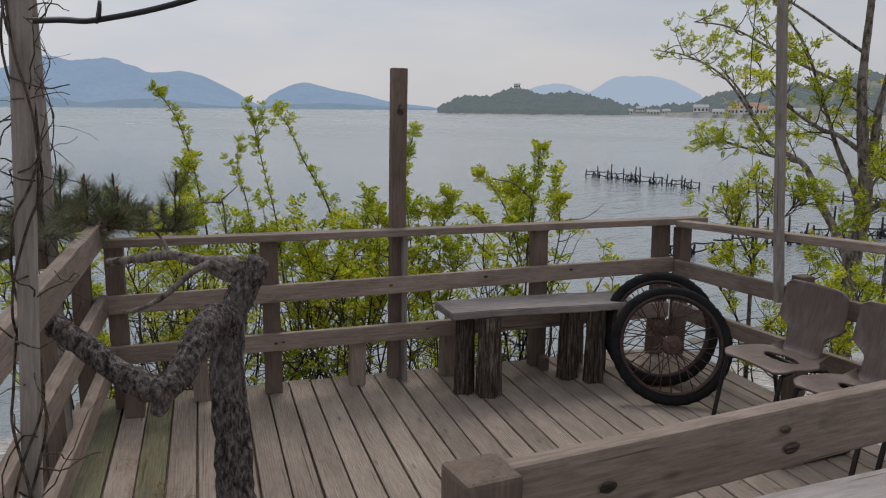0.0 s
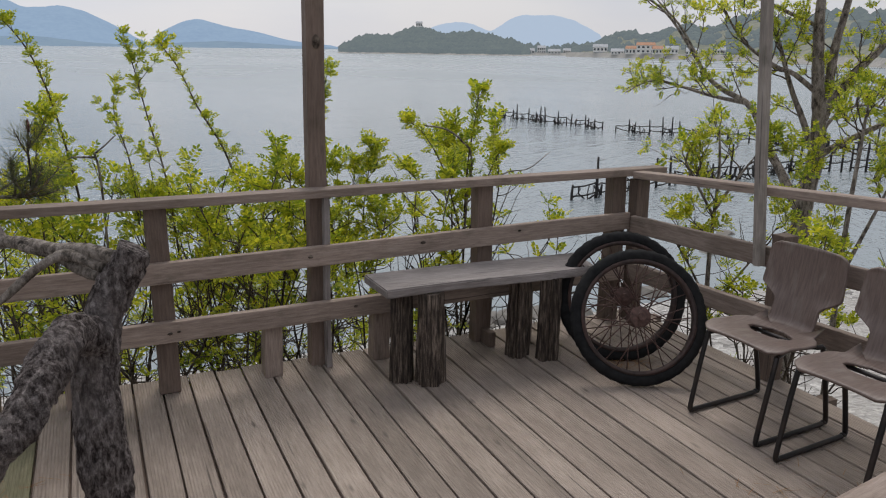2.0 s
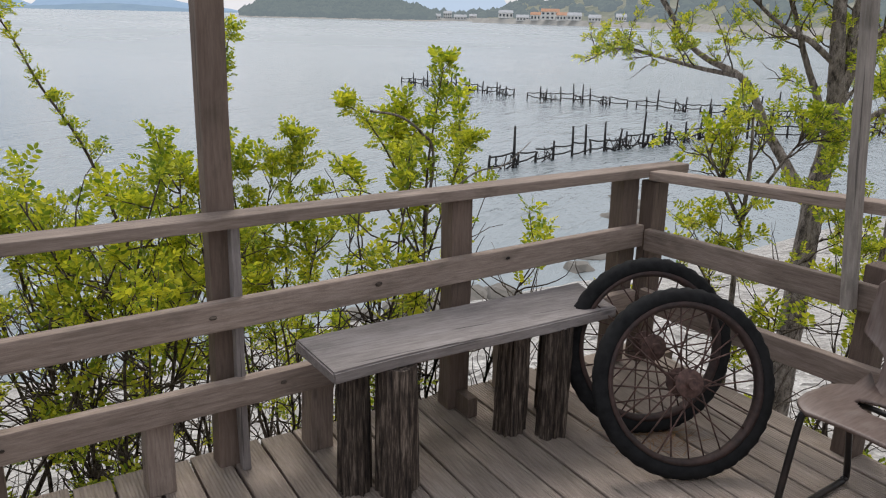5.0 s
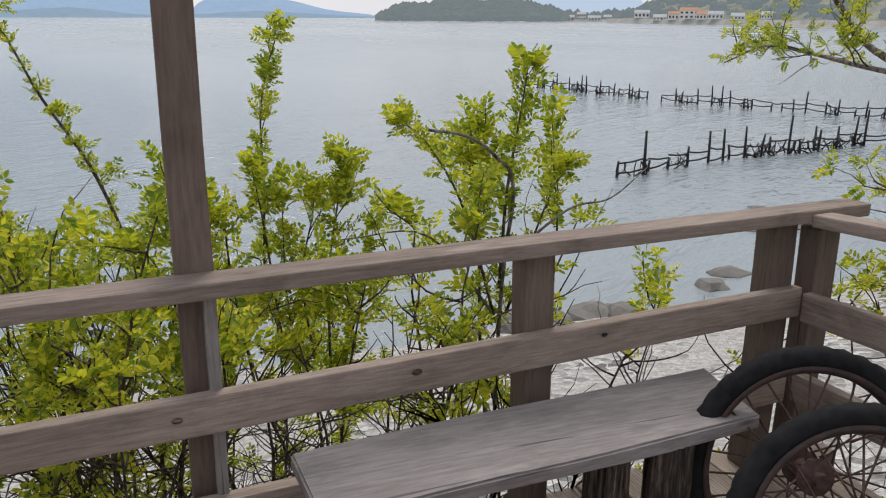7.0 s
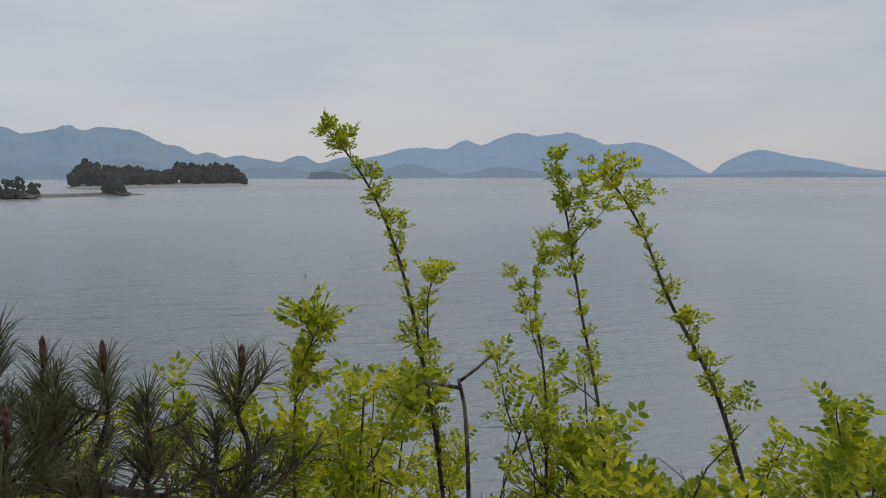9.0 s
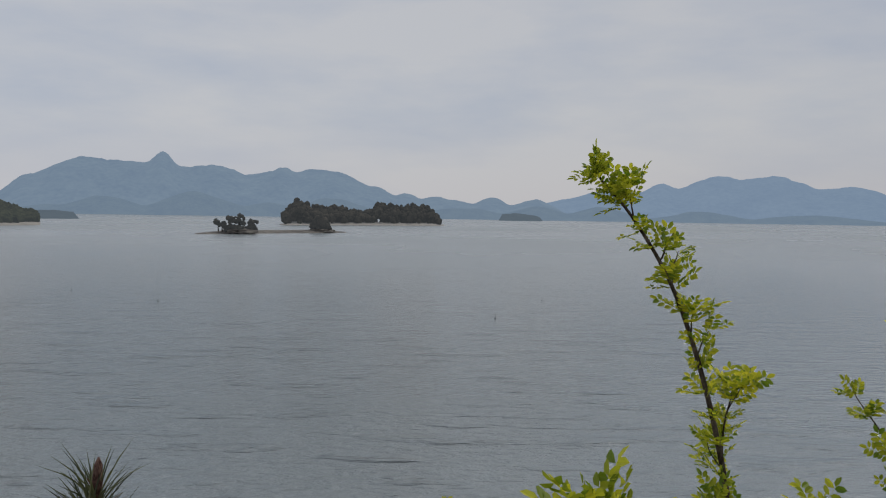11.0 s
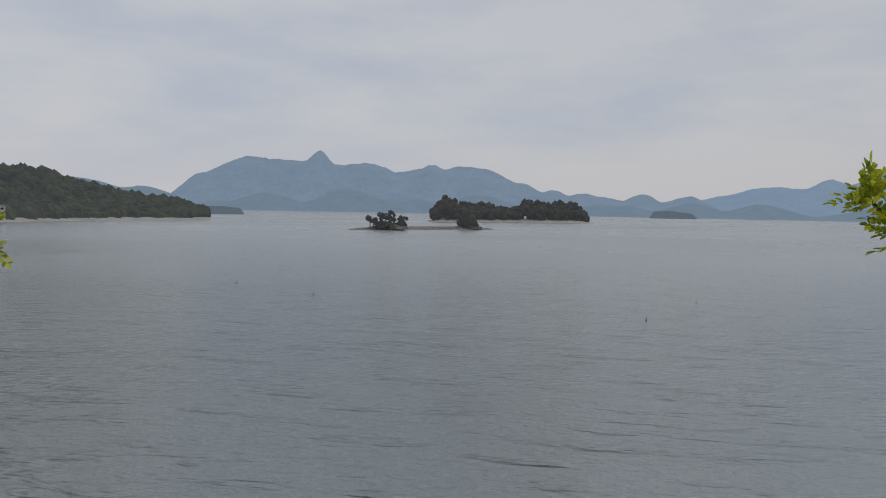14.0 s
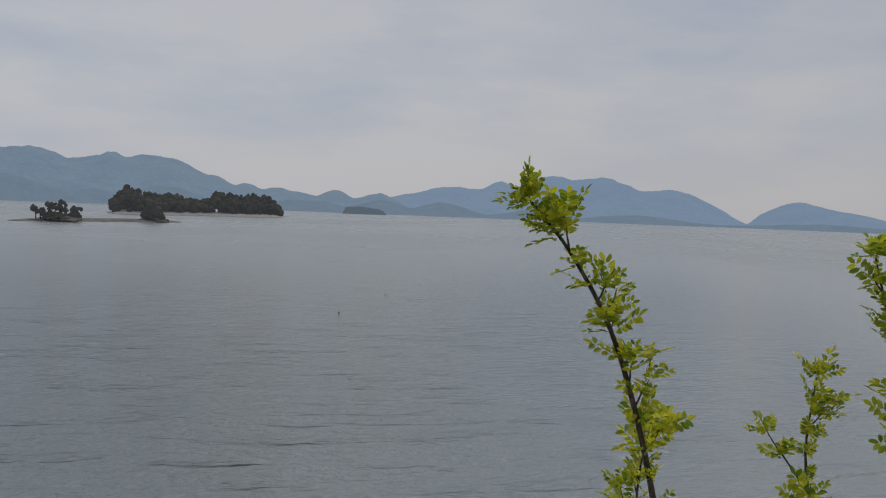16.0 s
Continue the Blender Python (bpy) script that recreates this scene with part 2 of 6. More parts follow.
M_PANE = plain("dark_window_pane", (0.05, 0.06, 0.07), 0.15, 0, 0.2, 1, 0.0)
M_FLOAT = plain("grey_float_plastic", (0.08, 0.09, 0.09), 0.5, 0, 0.3, 3, 0.0)

# plywood shell of the chairs: brown veneer with pale scuffs that run down it
M_PLY, n, l, b = material("worn_plywood_veneer")
g1, _ = noise_of(n, l, 14, 6, (1.0, 9.0, 1.0))
g2, _ = noise_of(n, l, 5, 5, (1.0, 3.0, 1.0))
r = ramp(n, ((0.3, (0.10, 0.068, 0.056)), (0.7, (0.165, 0.118, 0.10))))
l.new(g1.outputs[0], r.inputs[0])
r2 = ramp(n, ((0.55, (0, 0, 0)), (0.75, (0.55, 0.55, 0.55))))
l.new(g2.outputs[0], r2.inputs[0])
l.new(blend(n, l, "MIX", r2.outputs[0], r.outputs[0], (0.26, 0.225, 0.20)), b.inputs["Base Color"])
b.inputs["Roughness"].default_value = 0.5
bump_on(n, l, b, [(g1.outputs[0], 0.25, 0.002)])

# sea water
M_WATER, n, l, b = material("sea_water")
b.inputs["Base Color"].default_value = (0.246, 0.277, 0.287, 1)
b.inputs["Roughness"].default_value = 0.12
b.inputs["IOR"].default_value = 1.33
s1, m1 = noise_of(n, l, 1.0, 5, (2.6, 1.0, 1), "Object", 0.6)
s2, m2 = noise_of(n, l, 3.6, 4, (2.2, 1.0, 1), "Object", 0.6)
s3, m3 = noise_of(n, l, 0.07, 4, (2.4, 1.0, 1), "Object", 0.5)
for mp, turn in ((m1, 32), (m2, 38), (m3, 25)):
    mp.vector_type = "TEXTURE"
    mp.inputs["Rotation"].default_value = (0, 0, radians(turn))
gust, _ = noise_of(n, l, 0.012, 4, (1.0, 0.35, 1), "Object", 0.55)
gr = n.new("ShaderNodeMapRange")
gr.inputs[1].default_value, gr.inputs[2].default_value = 0.35, 0.65
gr.inputs[3].default_value, gr.inputs[4].default_value = 0.0, 0.10
l.new(gust.outputs[0], gr.inputs[0])
# wind-ruffled out in the bay, smoother in the shelter of the shore
wco = n.new("ShaderNodeTexCoord")
wsep = n.new("ShaderNodeSeparateXYZ")
l.new(wco.outputs["Object"], wsep.inputs[0])
ruf = n.new("ShaderNodeMapRange")
ruf.inputs[1].default_value, ruf.inputs[2].default_value = 10.0, 160.0
ruf.inputs[3].default_value, ruf.inputs[4].default_value = 0.07, 0.22
l.new(wsep.outputs[1], ruf.inputs[0])
rsum = n.new("ShaderNodeMath")
l.new(gr.outputs[0], rsum.inputs[0])
l.new(ruf.outputs[0], rsum.inputs[1])
l.new(rsum.outputs[0], b.inputs["Roughness"])
s4, m4 = noise_of(n, l, 0.85, 3, (3.2, 1.0, 1), "Object", 0.5)
m4.vector_type = "TEXTURE"
m4.inputs["Rotation"].default_value = (0, 0, radians(30))
crest = ramp(n, ((0.56, (0, 0, 0)), (0.72, (1, 1, 1))))
l.new(s4.outputs[0], crest.inputs[0])
bump_on(n, l, b, [(s3.outputs[0], 0.3, 0.4), (s1.outputs[0], 1.0, 0.34), (s2.outputs[0], 1.0, 0.24), (crest.outputs[0], 1.0, 0.24)])
calm = n.new("ShaderNodeMapRange")
calm.inputs[1].default_value, calm.inputs[2].default_value = 20.0, 140.0
calm.inputs[3].default_value, calm.inputs[4].default_value = 1.0, 0.22
l.new(wsep.outputs[1], calm.inputs[0])
shelter = n.new("ShaderNodeMapRange")
shelter.inputs[1].default_value, shelter.inputs[2].default_value = -14.0, 8.0
shelter.inputs[3].default_value, shelter.inputs[4].default_value = 1.0, 0.30
l.new(wsep.outputs[0], shelter.inputs[0])
wavy = n.new("ShaderNodeMath")
wavy.operation = "MULTIPLY"
l.new(calm.outputs[0], wavy.inputs[0])
l.new(shelter.outputs[0], wavy.inputs[1])
for node in list(n):
    if node.bl_idname == "ShaderNodeBump" and node.inputs["Strength"].default_value > 0.9:
        l.new(wavy.outputs[0], node.inputs["Strength"])

# shingle beach and slope
M_GROUND, n, l, b = material("shingle_and_dry_litter")
v = n.new("ShaderNodeTexVoronoi")
v.inputs["Scale"].default_value = 9
co = n.new("ShaderNodeTexCoord")
l.new(co.outputs["Object"], v.inputs[0])
hs = n.new("ShaderNodeSeparateColor")
l.new(v.outputs["Color"], hs.inputs[0])
r = ramp(n, ((0.0, (0.13, 0.12, 0.112)), (1.0, (0.55, 0.525, 0.495)), (0.5, (0.37, 0.35, 0.325))))
l.new(hs.outputs[0], r.inputs[0])
big, _ = noise_of(n, l, 0.7, 6)
fine, _ = noise_of(n, l, 25, 5)
rb = ramp(n, ((0.42, (0, 0, 0)), (0.60, (0.8, 0.8, 0.8))))
l.new(big.outputs[0], rb.inputs[0])
col = blend(n, l, "MIX", rb.outputs[0], r.outputs[0], (0.40, 0.375, 0.345))
fr = ramp(n, ((0.3, (0.6, 0.6, 0.6)), (0.7, (1.25, 1.25, 1.25))))
l.new(fine.outputs[0], fr.inputs[0])
l.new(blend(n, l, "MULTIPLY", 1.0, col, fr.outputs[0]), b.inputs["Base Color"])
b.inputs["Roughness"].default_value = 0.9
bump_on(n, l, b, [(v.outputs["Distance"], 0.9, 0.05), (fine.outputs[0], 0.6, 0.02)])


def haze_mixed_land(name, dark, light, haze, amount, scale):
    """Land far off: its surface colour with blue air haze mixed in as glow."""
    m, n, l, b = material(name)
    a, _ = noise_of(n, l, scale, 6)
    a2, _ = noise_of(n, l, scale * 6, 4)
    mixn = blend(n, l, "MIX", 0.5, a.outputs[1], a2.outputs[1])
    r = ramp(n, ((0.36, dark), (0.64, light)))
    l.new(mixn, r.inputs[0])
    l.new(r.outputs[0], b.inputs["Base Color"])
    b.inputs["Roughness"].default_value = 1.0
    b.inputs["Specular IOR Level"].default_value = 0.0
    # flat emission stands in for the haze; there is no air volume
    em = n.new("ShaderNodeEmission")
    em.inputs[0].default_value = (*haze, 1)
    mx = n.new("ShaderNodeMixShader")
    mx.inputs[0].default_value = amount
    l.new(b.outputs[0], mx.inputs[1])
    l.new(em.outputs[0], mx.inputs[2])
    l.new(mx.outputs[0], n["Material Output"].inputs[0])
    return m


# each carries its painted haze: tint, then share of glow
M_FAR = haze_mixed_land("far_mountain_haze_glow", (0.0, 0.015, 0.03), (0.20, 0.24, 0.20), (0.275, 0.375, 0.515), 0.68, 0.009)
M_FOOT = haze_mixed_land("foothills_haze_glow", (0.0, 0.012, 0.02), (0.14, 0.17, 0.13), (0.262, 0.357, 0.485), 0.66, 0.02)
M_POINT = haze_mixed_land("wooded_points_haze_glow", (0.01, 0.018, 0.014), (0.07, 0.08, 0.06), (0.20, 0.26, 0.33), 0.55, 0.05)
M_FAR_E = haze_mixed_land("blue_mountain_haze_glow", (0.0, 0.02, 0.04), (0.18, 0.23, 0.22), (0.292, 0.398, 0.556), 0.73, 0.009)
M_FARTHER = haze_mixed_land("farthest_mountain_haze_glow", (0.03, 0.06, 0.07), (0.10, 0.14, 0.13), (0.38, 0.46, 0.58), 0.88, 0.004)
M_WOODS_E = haze_mixed_land("wooded_headland", (0.02, 0.032, 0.016), (0.10, 0.105, 0.06), (0.25, 0.30, 0.34), 0.42, 0.05)
M_WOODS_W = haze_mixed_land("wooded_western_hill", (0.004, 0.008, 0.006), (0.085, 0.090, 0.048), (0.26, 0.30, 0.34), 0.16, 0.06)
M_WOODS_I = haze_mixed_land("island_woods", (0.006, 0.010, 0.007), (0.095, 0.080, 0.062), (0.26, 0.29, 0.32), 0.12, 0.12)
M_FIELD = haze_mixed_land("terraced_fields", (0.07, 0.085, 0.035), (0.30, 0.27, 0.19), (0.30, 0.34, 0.38), 0.25, 0.03)
M_SHORE = haze_mixed_land("pale_tidal_shore", (0.22, 0.20, 0.175), (0.46, 0.42, 0.37), (0.30, 0.33, 0.36), 0.2, 0.08)

# ---- builders ----
RNG = random.Random(7)


def mesh_from(name, verts, faces, mat=None, smooth=False):
    me = bpy.data.meshes.new(name)
    me.from_pydata([tuple(v) for v in verts], [], faces)
    if mat:
        me.materials.append(mat)
    if smooth:
        me.polygons.foreach_set("use_smooth", [True] * len(me.polygons))
    me.update()
    return me


def bm_mesh(name, bm, mat=None, smooth=False):
    me = bpy.data.meshes.new(name)
    bm.normal_update()
    bm.to_mesh(me)
    bm.free()
    if mat:
        me.materials.append(mat)
    if smooth:
        me.polygons.foreach_set("use_smooth", [True] * len(me.polygons))
    return me


def part(name, me, parent, label="", m=None):
    ob = new(name, me)
    ob.parent = parent
    if m is not None:
        ob.matrix_basis = m
    if label:
        tagged(ob, label)
    return ob


def thing(name, label, category, at=(0, 0, 0), group="", kind="", turn=0.0):
    ob = new(name)
    ob.matrix_basis = pose(*at, 0, 0, turn)
    return tagged(ob, label, category, group, kind)


def beam_mesh(length, width, height, mat, bevel=0.006, wob=0.004, seed=0, cuts=5):
    """A sawn timber along x, centred, slightly crooked, with worn edges."""
    r = random.Random(seed)
    bm = bmesh.new()
    bmesh.ops.create_cube(bm, size=1.0, matrix=Matrix.Diagonal((length, width, height, 1)))
    long_edges = [e for e in bm.edges if abs(e.verts[0].co.x - e.verts[1].co.x) > length * 0.5]
    bmesh.ops.subdivide_edges(bm, edges=long_edges, cuts=cuts)
    ph = [r.uniform(0, 6) for _ in range(4)]
    for v in bm.verts:
        u = v.co.x / max(length, 0.01)
        v.co.y += wob * math.sin(4.1 * u + ph[0]) + r.uniform(-1, 1) * wob * 0.3
        v.co.z += wob * math.sin(3.3 * u + ph[1]) + r.uniform(-1, 1) * wob * 0.3
    edges = [e for e in bm.edges if len(e.link_faces) == 2 and e.calc_face_angle(0) > 0.6]
    bmesh.ops.bevel(bm, geom=edges, offset=bevel, segments=2, affect="EDGES", profile=0.6)
    return bm_mesh("beam", bm, mat)


def between(p, q, up=(0, 0, 1)):
    """A pose whose x axis runs from p to q, at their middle."""
    p, q = Vector(p), Vector(q)
    x = (q - p).normalized()
    u = Vector(up)
    if abs(x.dot(u)) > 0.95:
        u = Vector((0, 1, 0))
    y = u.cross(x).normalized()
    z = x.cross(y)
    m = Matrix((x, y, z)).transposed().to_4x4()
    m.translation = (p + q) / 2
    return m


def timber(name, p, q, width, height, mat, parent, label="", seed=0, **kw):
    p, q = Vector(p), Vector(q)
    me = beam_mesh((q - p).length, width, height, mat, seed=seed, **kw)
    return part(name, me, parent, label, between(p, q))


def knot_on(board, along, up, size=0.02, face=-1):
    """A dark branch knot standing a hair proud of a timber's face, under that timber."""
    bm = bmesh.new()
    half = max(v.co.y for v in board.data.vertices)
    bmesh.ops.create_icosphere(bm, subdivisions=2, radius=1.0)
    for v in bm.verts:
        k = 1 + 0.18 * noise.noise(v.co * 2.3 + Vector((along * 7, up * 31, 0)))
        v.co = Vector((v.co.x * size * 1.35 * k, v.co.y * 0.0035, v.co.z * size * 0.8 * k))
    return part("knot", bm_mesh("knot", bm, M_LOG, True), board, "dark branch knot", Matrix.Translation((along, face * (half - 0.001), up)))


def tube_data(path, radii, sides=8, jitter=0.0, r=None, closed=False, cap=True):
    """Vertices and faces of a round skin along a path of points."""
    pts = [Vector(p) for p in path]
    verts, faces = [], []
    n = len(pts)
    side = None
    for i, p in enumerate(pts):
        if closed:
            d = (pts[(i + 1) % n] - pts[i - 1]).normalized()
        else:
            d = (pts[min(i + 1, n - 1)] - pts[max(i - 1, 0)]).normalized()
        if side is None:
            side = d.orthogonal().normalized()
        side = (side - d * side.dot(d)).normalized()
        up = d.cross(side)
        rad = radii[i] if hasattr(radii, "__len__") else radii
        for k in range(sides):
            a = 2 * math.pi * k / sides
            rr = rad * (1 + (r.uniform(-jitter, jitter) if r and jitter else 0))
            verts.append(p + (side * math.cos(a) + up * math.sin(a)) * rr)
    rings = n if closed else n - 1
    for i in range(rings):
        j = (i + 1) % n
        for k in range(sides):
            k2 = (k + 1) % sides
            faces.append((i * sides + k, i * sides + k2, j * sides + k2, j * sides + k))
    if cap and not closed:
        faces.append(tuple(range(sides))[::-1])
        faces.append(tuple((n - 1) * sides + k for k in range(sides)))
    return verts, faces


def tube(name, path, radii, mat, sides=8, jitter=0.0, r=None, closed=False):
    v, f = tube_data(path, radii, sides, jitter, r, closed)
    return mesh_from(name, v, f, mat, True)


class Heap:
    """Gathers many small skins into one mesh."""

    def __init__(self):
        self.v, self.f = [], []

    def add(self, verts, faces):
        o = len(self.v)
        self.v.extend(verts)
        self.f.extend(tuple(i + o for i in f) for f in faces)

    def mesh(self, name, mat, smooth=True):
        return mesh_from(name, self.v, self.f, mat, smooth)


def smooth_path(points, steps=6):
    """Catmull-Rom through the points."""
    p = [Vector(q) for q in points]
    p = [p[0] * 2 - p[1]] + p + [p[-1] * 2 - p[-2]]
    out = []
    for i in range(1, len(p) - 2):
        for s in range(steps):
            t = s / steps
            a, b_, c, d = p[i - 1], p[i], p[i + 1], p[i + 2]
            out.append(0.5 * ((2 * b_) + (c - a) * t + (2 * a - 5 * b_ + 4 * c - d) * t * t + (3 * b_ - a - 3 * c + d) * t ** 3))
    out.append(p[-2])
    return out


# ---- ground and sea ----
SEA = -5.0


def ground_height(x, y):
    z = -1.55 - 0.11 * max(y + 0.5, 0) - 0.0135 * max(y, 0) ** 2
    if y < -1:
        z += 0.10 * (-1 - y)
    z = min(z, 3.0)
    side = max(0.0, -x - 6.0)
    z -= 0.35 * min(side, 14)
    right = max(0.0, x - 4.0)
    z -= 0.02 * right
    z += 0.16 * noise.noise((x * 0.5, y * 0.5, 1.7)) + 0.05 * noise.noise((x * 2.3, y * 2.3, 4.0))
    if x > 12:
        z += 0.05 * (x - 12) * max(0.0, 1 - max(0.0, y - 0.35 * x) / 12)
    return max(z, SEA - 6)


xs = sorted(set([-4500, -1500, -500, -200, -100, -60, -40] + [-30 + 1.0 * i for i in range(22)] + [-8 + 0.4 * i for i in range(61)] + [17 + 1.5 * i for i in range(20)] + [55, 80, 120, 200, 500, 1500, 4500]))
ys = sorted(set([-4500, -1500, -500, -200, -100, -60, -40, -25, -18] + [-14 + 0.5 * i for i in range(27)] + [-0.5 + 0.35 * i for i in range(60)] + [21 + 1.5 * i for i in range(14)] + [50, 80, 200, 600, 1800, 4500]))
gv = [(x, y, ground_height(x, y)) for y in ys for x in xs]
gf = [(j * len(xs) + i, j * len(xs) + i + 1, (j + 1) * len(xs) + i + 1, (j + 1) * len(xs) + i) for j in range(len(ys) - 1) for i in range(len(xs) - 1)]
tagged(new("ground", mesh_from("ground", gv, gf, M_GROUND, True)), "sloping shingle shore with dry litter under the deck", "ground", kind="structure")
wv = [(-4600, 5.5, SEA), (4600, 5.5, SEA), (4600, 4600, SEA), (-4600, 4600, SEA), (-4600, -4600, SEA), (-6.5, -4600, SEA), (-6.5, 5.5, SEA)]
tagged(new("water", mesh_from("water", wv, [(0, 6, 1, 2, 3), (4, 5, 6, 0)], M_WATER)), "calm grey sea with small ripples", "sea", kind="structure")

# ---- deck: boards run from the walker towards the sea ----
DECK_TURN = 0.0
deck = thing("floor", "weathered grey grooved timber deck", "deck floor", kind="structure", turn=-DECK_TURN)
EDGE = 0.2
PITCH = 0.132


def deck_board(x, y0, y1, mat, seed):
    return timber("plank", (x, y0, -0.014), (x, y1, -0.014), PITCH - 0.010, 0.028, mat, deck, seed=seed, bevel=0.004, wob=0.0015, cuts=4)


for i in range(-7, 23):
    x = -2.711 + i * PITCH
    far = EDGE + 0.004 * (i * 7 % 5)
    mat = M_MOSSY if i in (-4, -6) else M_DECK
    joint = (-2.15, -3.05, -2.6)[i % 3]
    if i <= -5:
        deck_board(x, -6.2, far - 0.02, mat, i)
    else:
        deck_board(x, joint + 0.003, far, mat, i)
        deck_board(x, -6.2, joint - 0.003, M_DECK, i + 100)
under = Heap()
for y in (0.12, -1.2, -2.5, -3.8, -5.1):
    bm = bmesh.new()
    bmesh.ops.create_cube(bm, size=1.0, matrix=Matrix.Translation((-1.75, y, -0.112)) @ Matrix.Diagonal((4.3, 0.07, 0.15, 1)))
    under.add([v.co.copy() for v in bm.verts], [tuple(v.index for v in f.verts) for f in bm.faces])
    bm.free()
for x in (-3.7, -1.9, 0.15):
    for y in (0.02, -2.4, -5.0):
        bm = bmesh.new()
        low = ground_height(x, y) - 0.2
        bmesh.ops.create_cube(bm, size=1.0, matrix=Matrix.Translation((x, y, (low - 0.03) / 2)) @ Matrix.Diagonal((0.1, 0.1, -0.03 - low, 1)))
        under.add([v.co.copy() for v in bm.verts], [tuple(v.index for v in f.verts) for f in bm.faces])
        bm.free()
# added sheet, no real part: closes the board gaps and keeps them shade-dark
sheet = bmesh.new()
bmesh.ops.create_cube(sheet, size=1.0, matrix=Matrix.Translation((-1.72, -3.0, -0.032)) @ Matrix.Diagonal((3.8, 6.3, 0.004, 1)))
part("underlay", bm_mesh("underlay", sheet, M_POST), deck, "added dark backing that closes the gaps between boards")
part("substructure", under.mesh("substructure", M_POST, False), deck, "dark joists and piles under the deck")

# ---- railings ----
sea_rail = thing("railing", "weathered brown timber railing on the seaward deck edge", "railing")
timber("top_rail", (-3.62, -0.001, 0.938), (0.29, 0.070, 0.925), 0.10, 0.042, M_RAIL, sea_rail, seed=1)
sea_middle = timber("middle_rail", (-3.60, -0.025, 0.605), (0.045, 0.041, 0.632), 0.042, 0.10, M_RAIL, sea_rail, seed=2)
sea_lower = timber("lower_rail", (-3.60, -0.025, 0.315), (0.025, 0.041, 0.33), 0.042, 0.10, M_RAIL, sea_rail, seed=3)
for k, (x, w, top) in enumerate(((-3.43, 0.09, 0.915), (-2.613, 0.10, 0.915), (-0.918, 0.086, 0.91), (-0.015, 0.085, 0.905))):
    yy = 0.1095 + 0.018 * x
    timber("post", (x, yy, 0.0), (x, yy, top), 0.095, w, M_POST, sea_rail, seed=10 + k)
# paler material than the post, so the post beside it reads as shaded
timber("batten", (-1.82, 0.046, 0.0), (-1.82, 0.046, 0.915), 0.03, 0.05, M_PLANK, sea_rail, seed=20)
for k, x in enumerate((-3.02, -2.11, -1.53, -0.64)):
    timber("short_post", (x, 0.1045 + 0.018 * x, 0.0), (x, 0.1045 + 0.018 * x, 0.30), 0.09, 0.10, M_RAIL, sea_rail, seed=30 + k)
timber("foot_block", (-0.905, 0.015, 0.0), (-0.905, 0.015, 0.085), 0.045, 0.12, M_POST, sea_rail, seed=36, wob=0.0, cuts=1, bevel=0.004)

for along, up, size in ((-0.14, 0.002, 0.010), (0.465, 0.012, 0.011), (1.05, 0.02, 0.008)):
    knot_on(sea_middle, along, up, size)
for along, up, size in ((-0.81, 0.0, 0.009), (-0.77, 0.004, 0.007), (0.1, 0.01, 0.009)):
    knot_on(sea_lower, along, up, size)

tall = thing("tall_post", "tall square weathered timber post behind the railing", "post", (-1.853, 0.128, 0))
timber("shaft", (-0.012, 0, -0.02), (0.03, 0.012, 1.885), 0.088, 0.088, M_POST, tall, seed=40, wob=0.006)
knot = bmesh.new()
bmesh.ops.create_icosphere(knot, subdivisions=2, radius=1.0, matrix=Matrix.Translation((0.022, -0.0395, 1.645)) @ Matrix.Diagonal((0.020, 0.0025, 0.033, 1)))
part("knot", bm_mesh("knot", knot, M_TWIG, True), tall, "dark knot")

side_rail = thing("railing", "weathered brown timber railing with chairs before it", "railing")
timber("top_rail", (0.078, 0.022, 0.910), (0.315, -2.9, 1.085), 0.085, 0.042, M_RAIL, side_rail, seed=51)
timber("middle_rail", (0.058, 0.016, 0.625), (0.295, -2.9, 0.70), 0.042, 0.10, M_RAIL, side_rail, seed=52)
timber("lower_rail", (0.058, 0.016, 0.335), (0.285, -2.9, 0.385), 0.042, 0.10, M_RAIL, side_rail, seed=53)
for k, (y, top) in enumerate(((0.06, 0.88), (-0.97, 0.76), (-1.95, 1.0), (-2.85, 1.055))):
    x = 0.128 - 0.081 * y
    timber("post", (x, y, 0.0), (x, y, top), 0.09, 0.082, M_POST, side_rail, seed=60 + k)

pole = thing("pole", "slender grey timber pole fixed to the side railing", "pole", (0.082, -0.955, 0.61))
timber("shaft", (0, 0, 0), (-0.02, 0.31, 2.9), 0.042, 0.042, M_POLE, pole, seed=66, wob=0.008)

left_rail = thing("railing", "weathered timber railing with broad boards beside the pine", "railing")
timber("top_rail", (-3.49, 0.12, 0.995), (-3.56, -3.6, 0.965), 0.055, 0.13, M_RAIL, left_rail, seed=71)
timber("middle_rail", (-3.49, 0.0, 0.60), (-3.56, -3.6, 0.585), 0.05, 0.11, M_RAIL, left_rail, seed=72)
timber("lower_rail", (-3.47, 0.0, 0.30), (-3.54, -3.6, 0.30), 0.05, 0.11, M_RAIL, left_rail, seed=73)
for k, y in enumerate((-0.05, -1.1, -2.3, -3.5)):
    timber("post", (-3.59, y, 0.0), (-3.59, y, 0.925), 0.09, 0.09, M_POST, left_rail, seed=74 + k)
timber("short_post", (-3.36, -0.10, 0.0), (-3.36, -0.10, 0.26), 0.1, 0.1, M_POST, left_rail, seed=79)

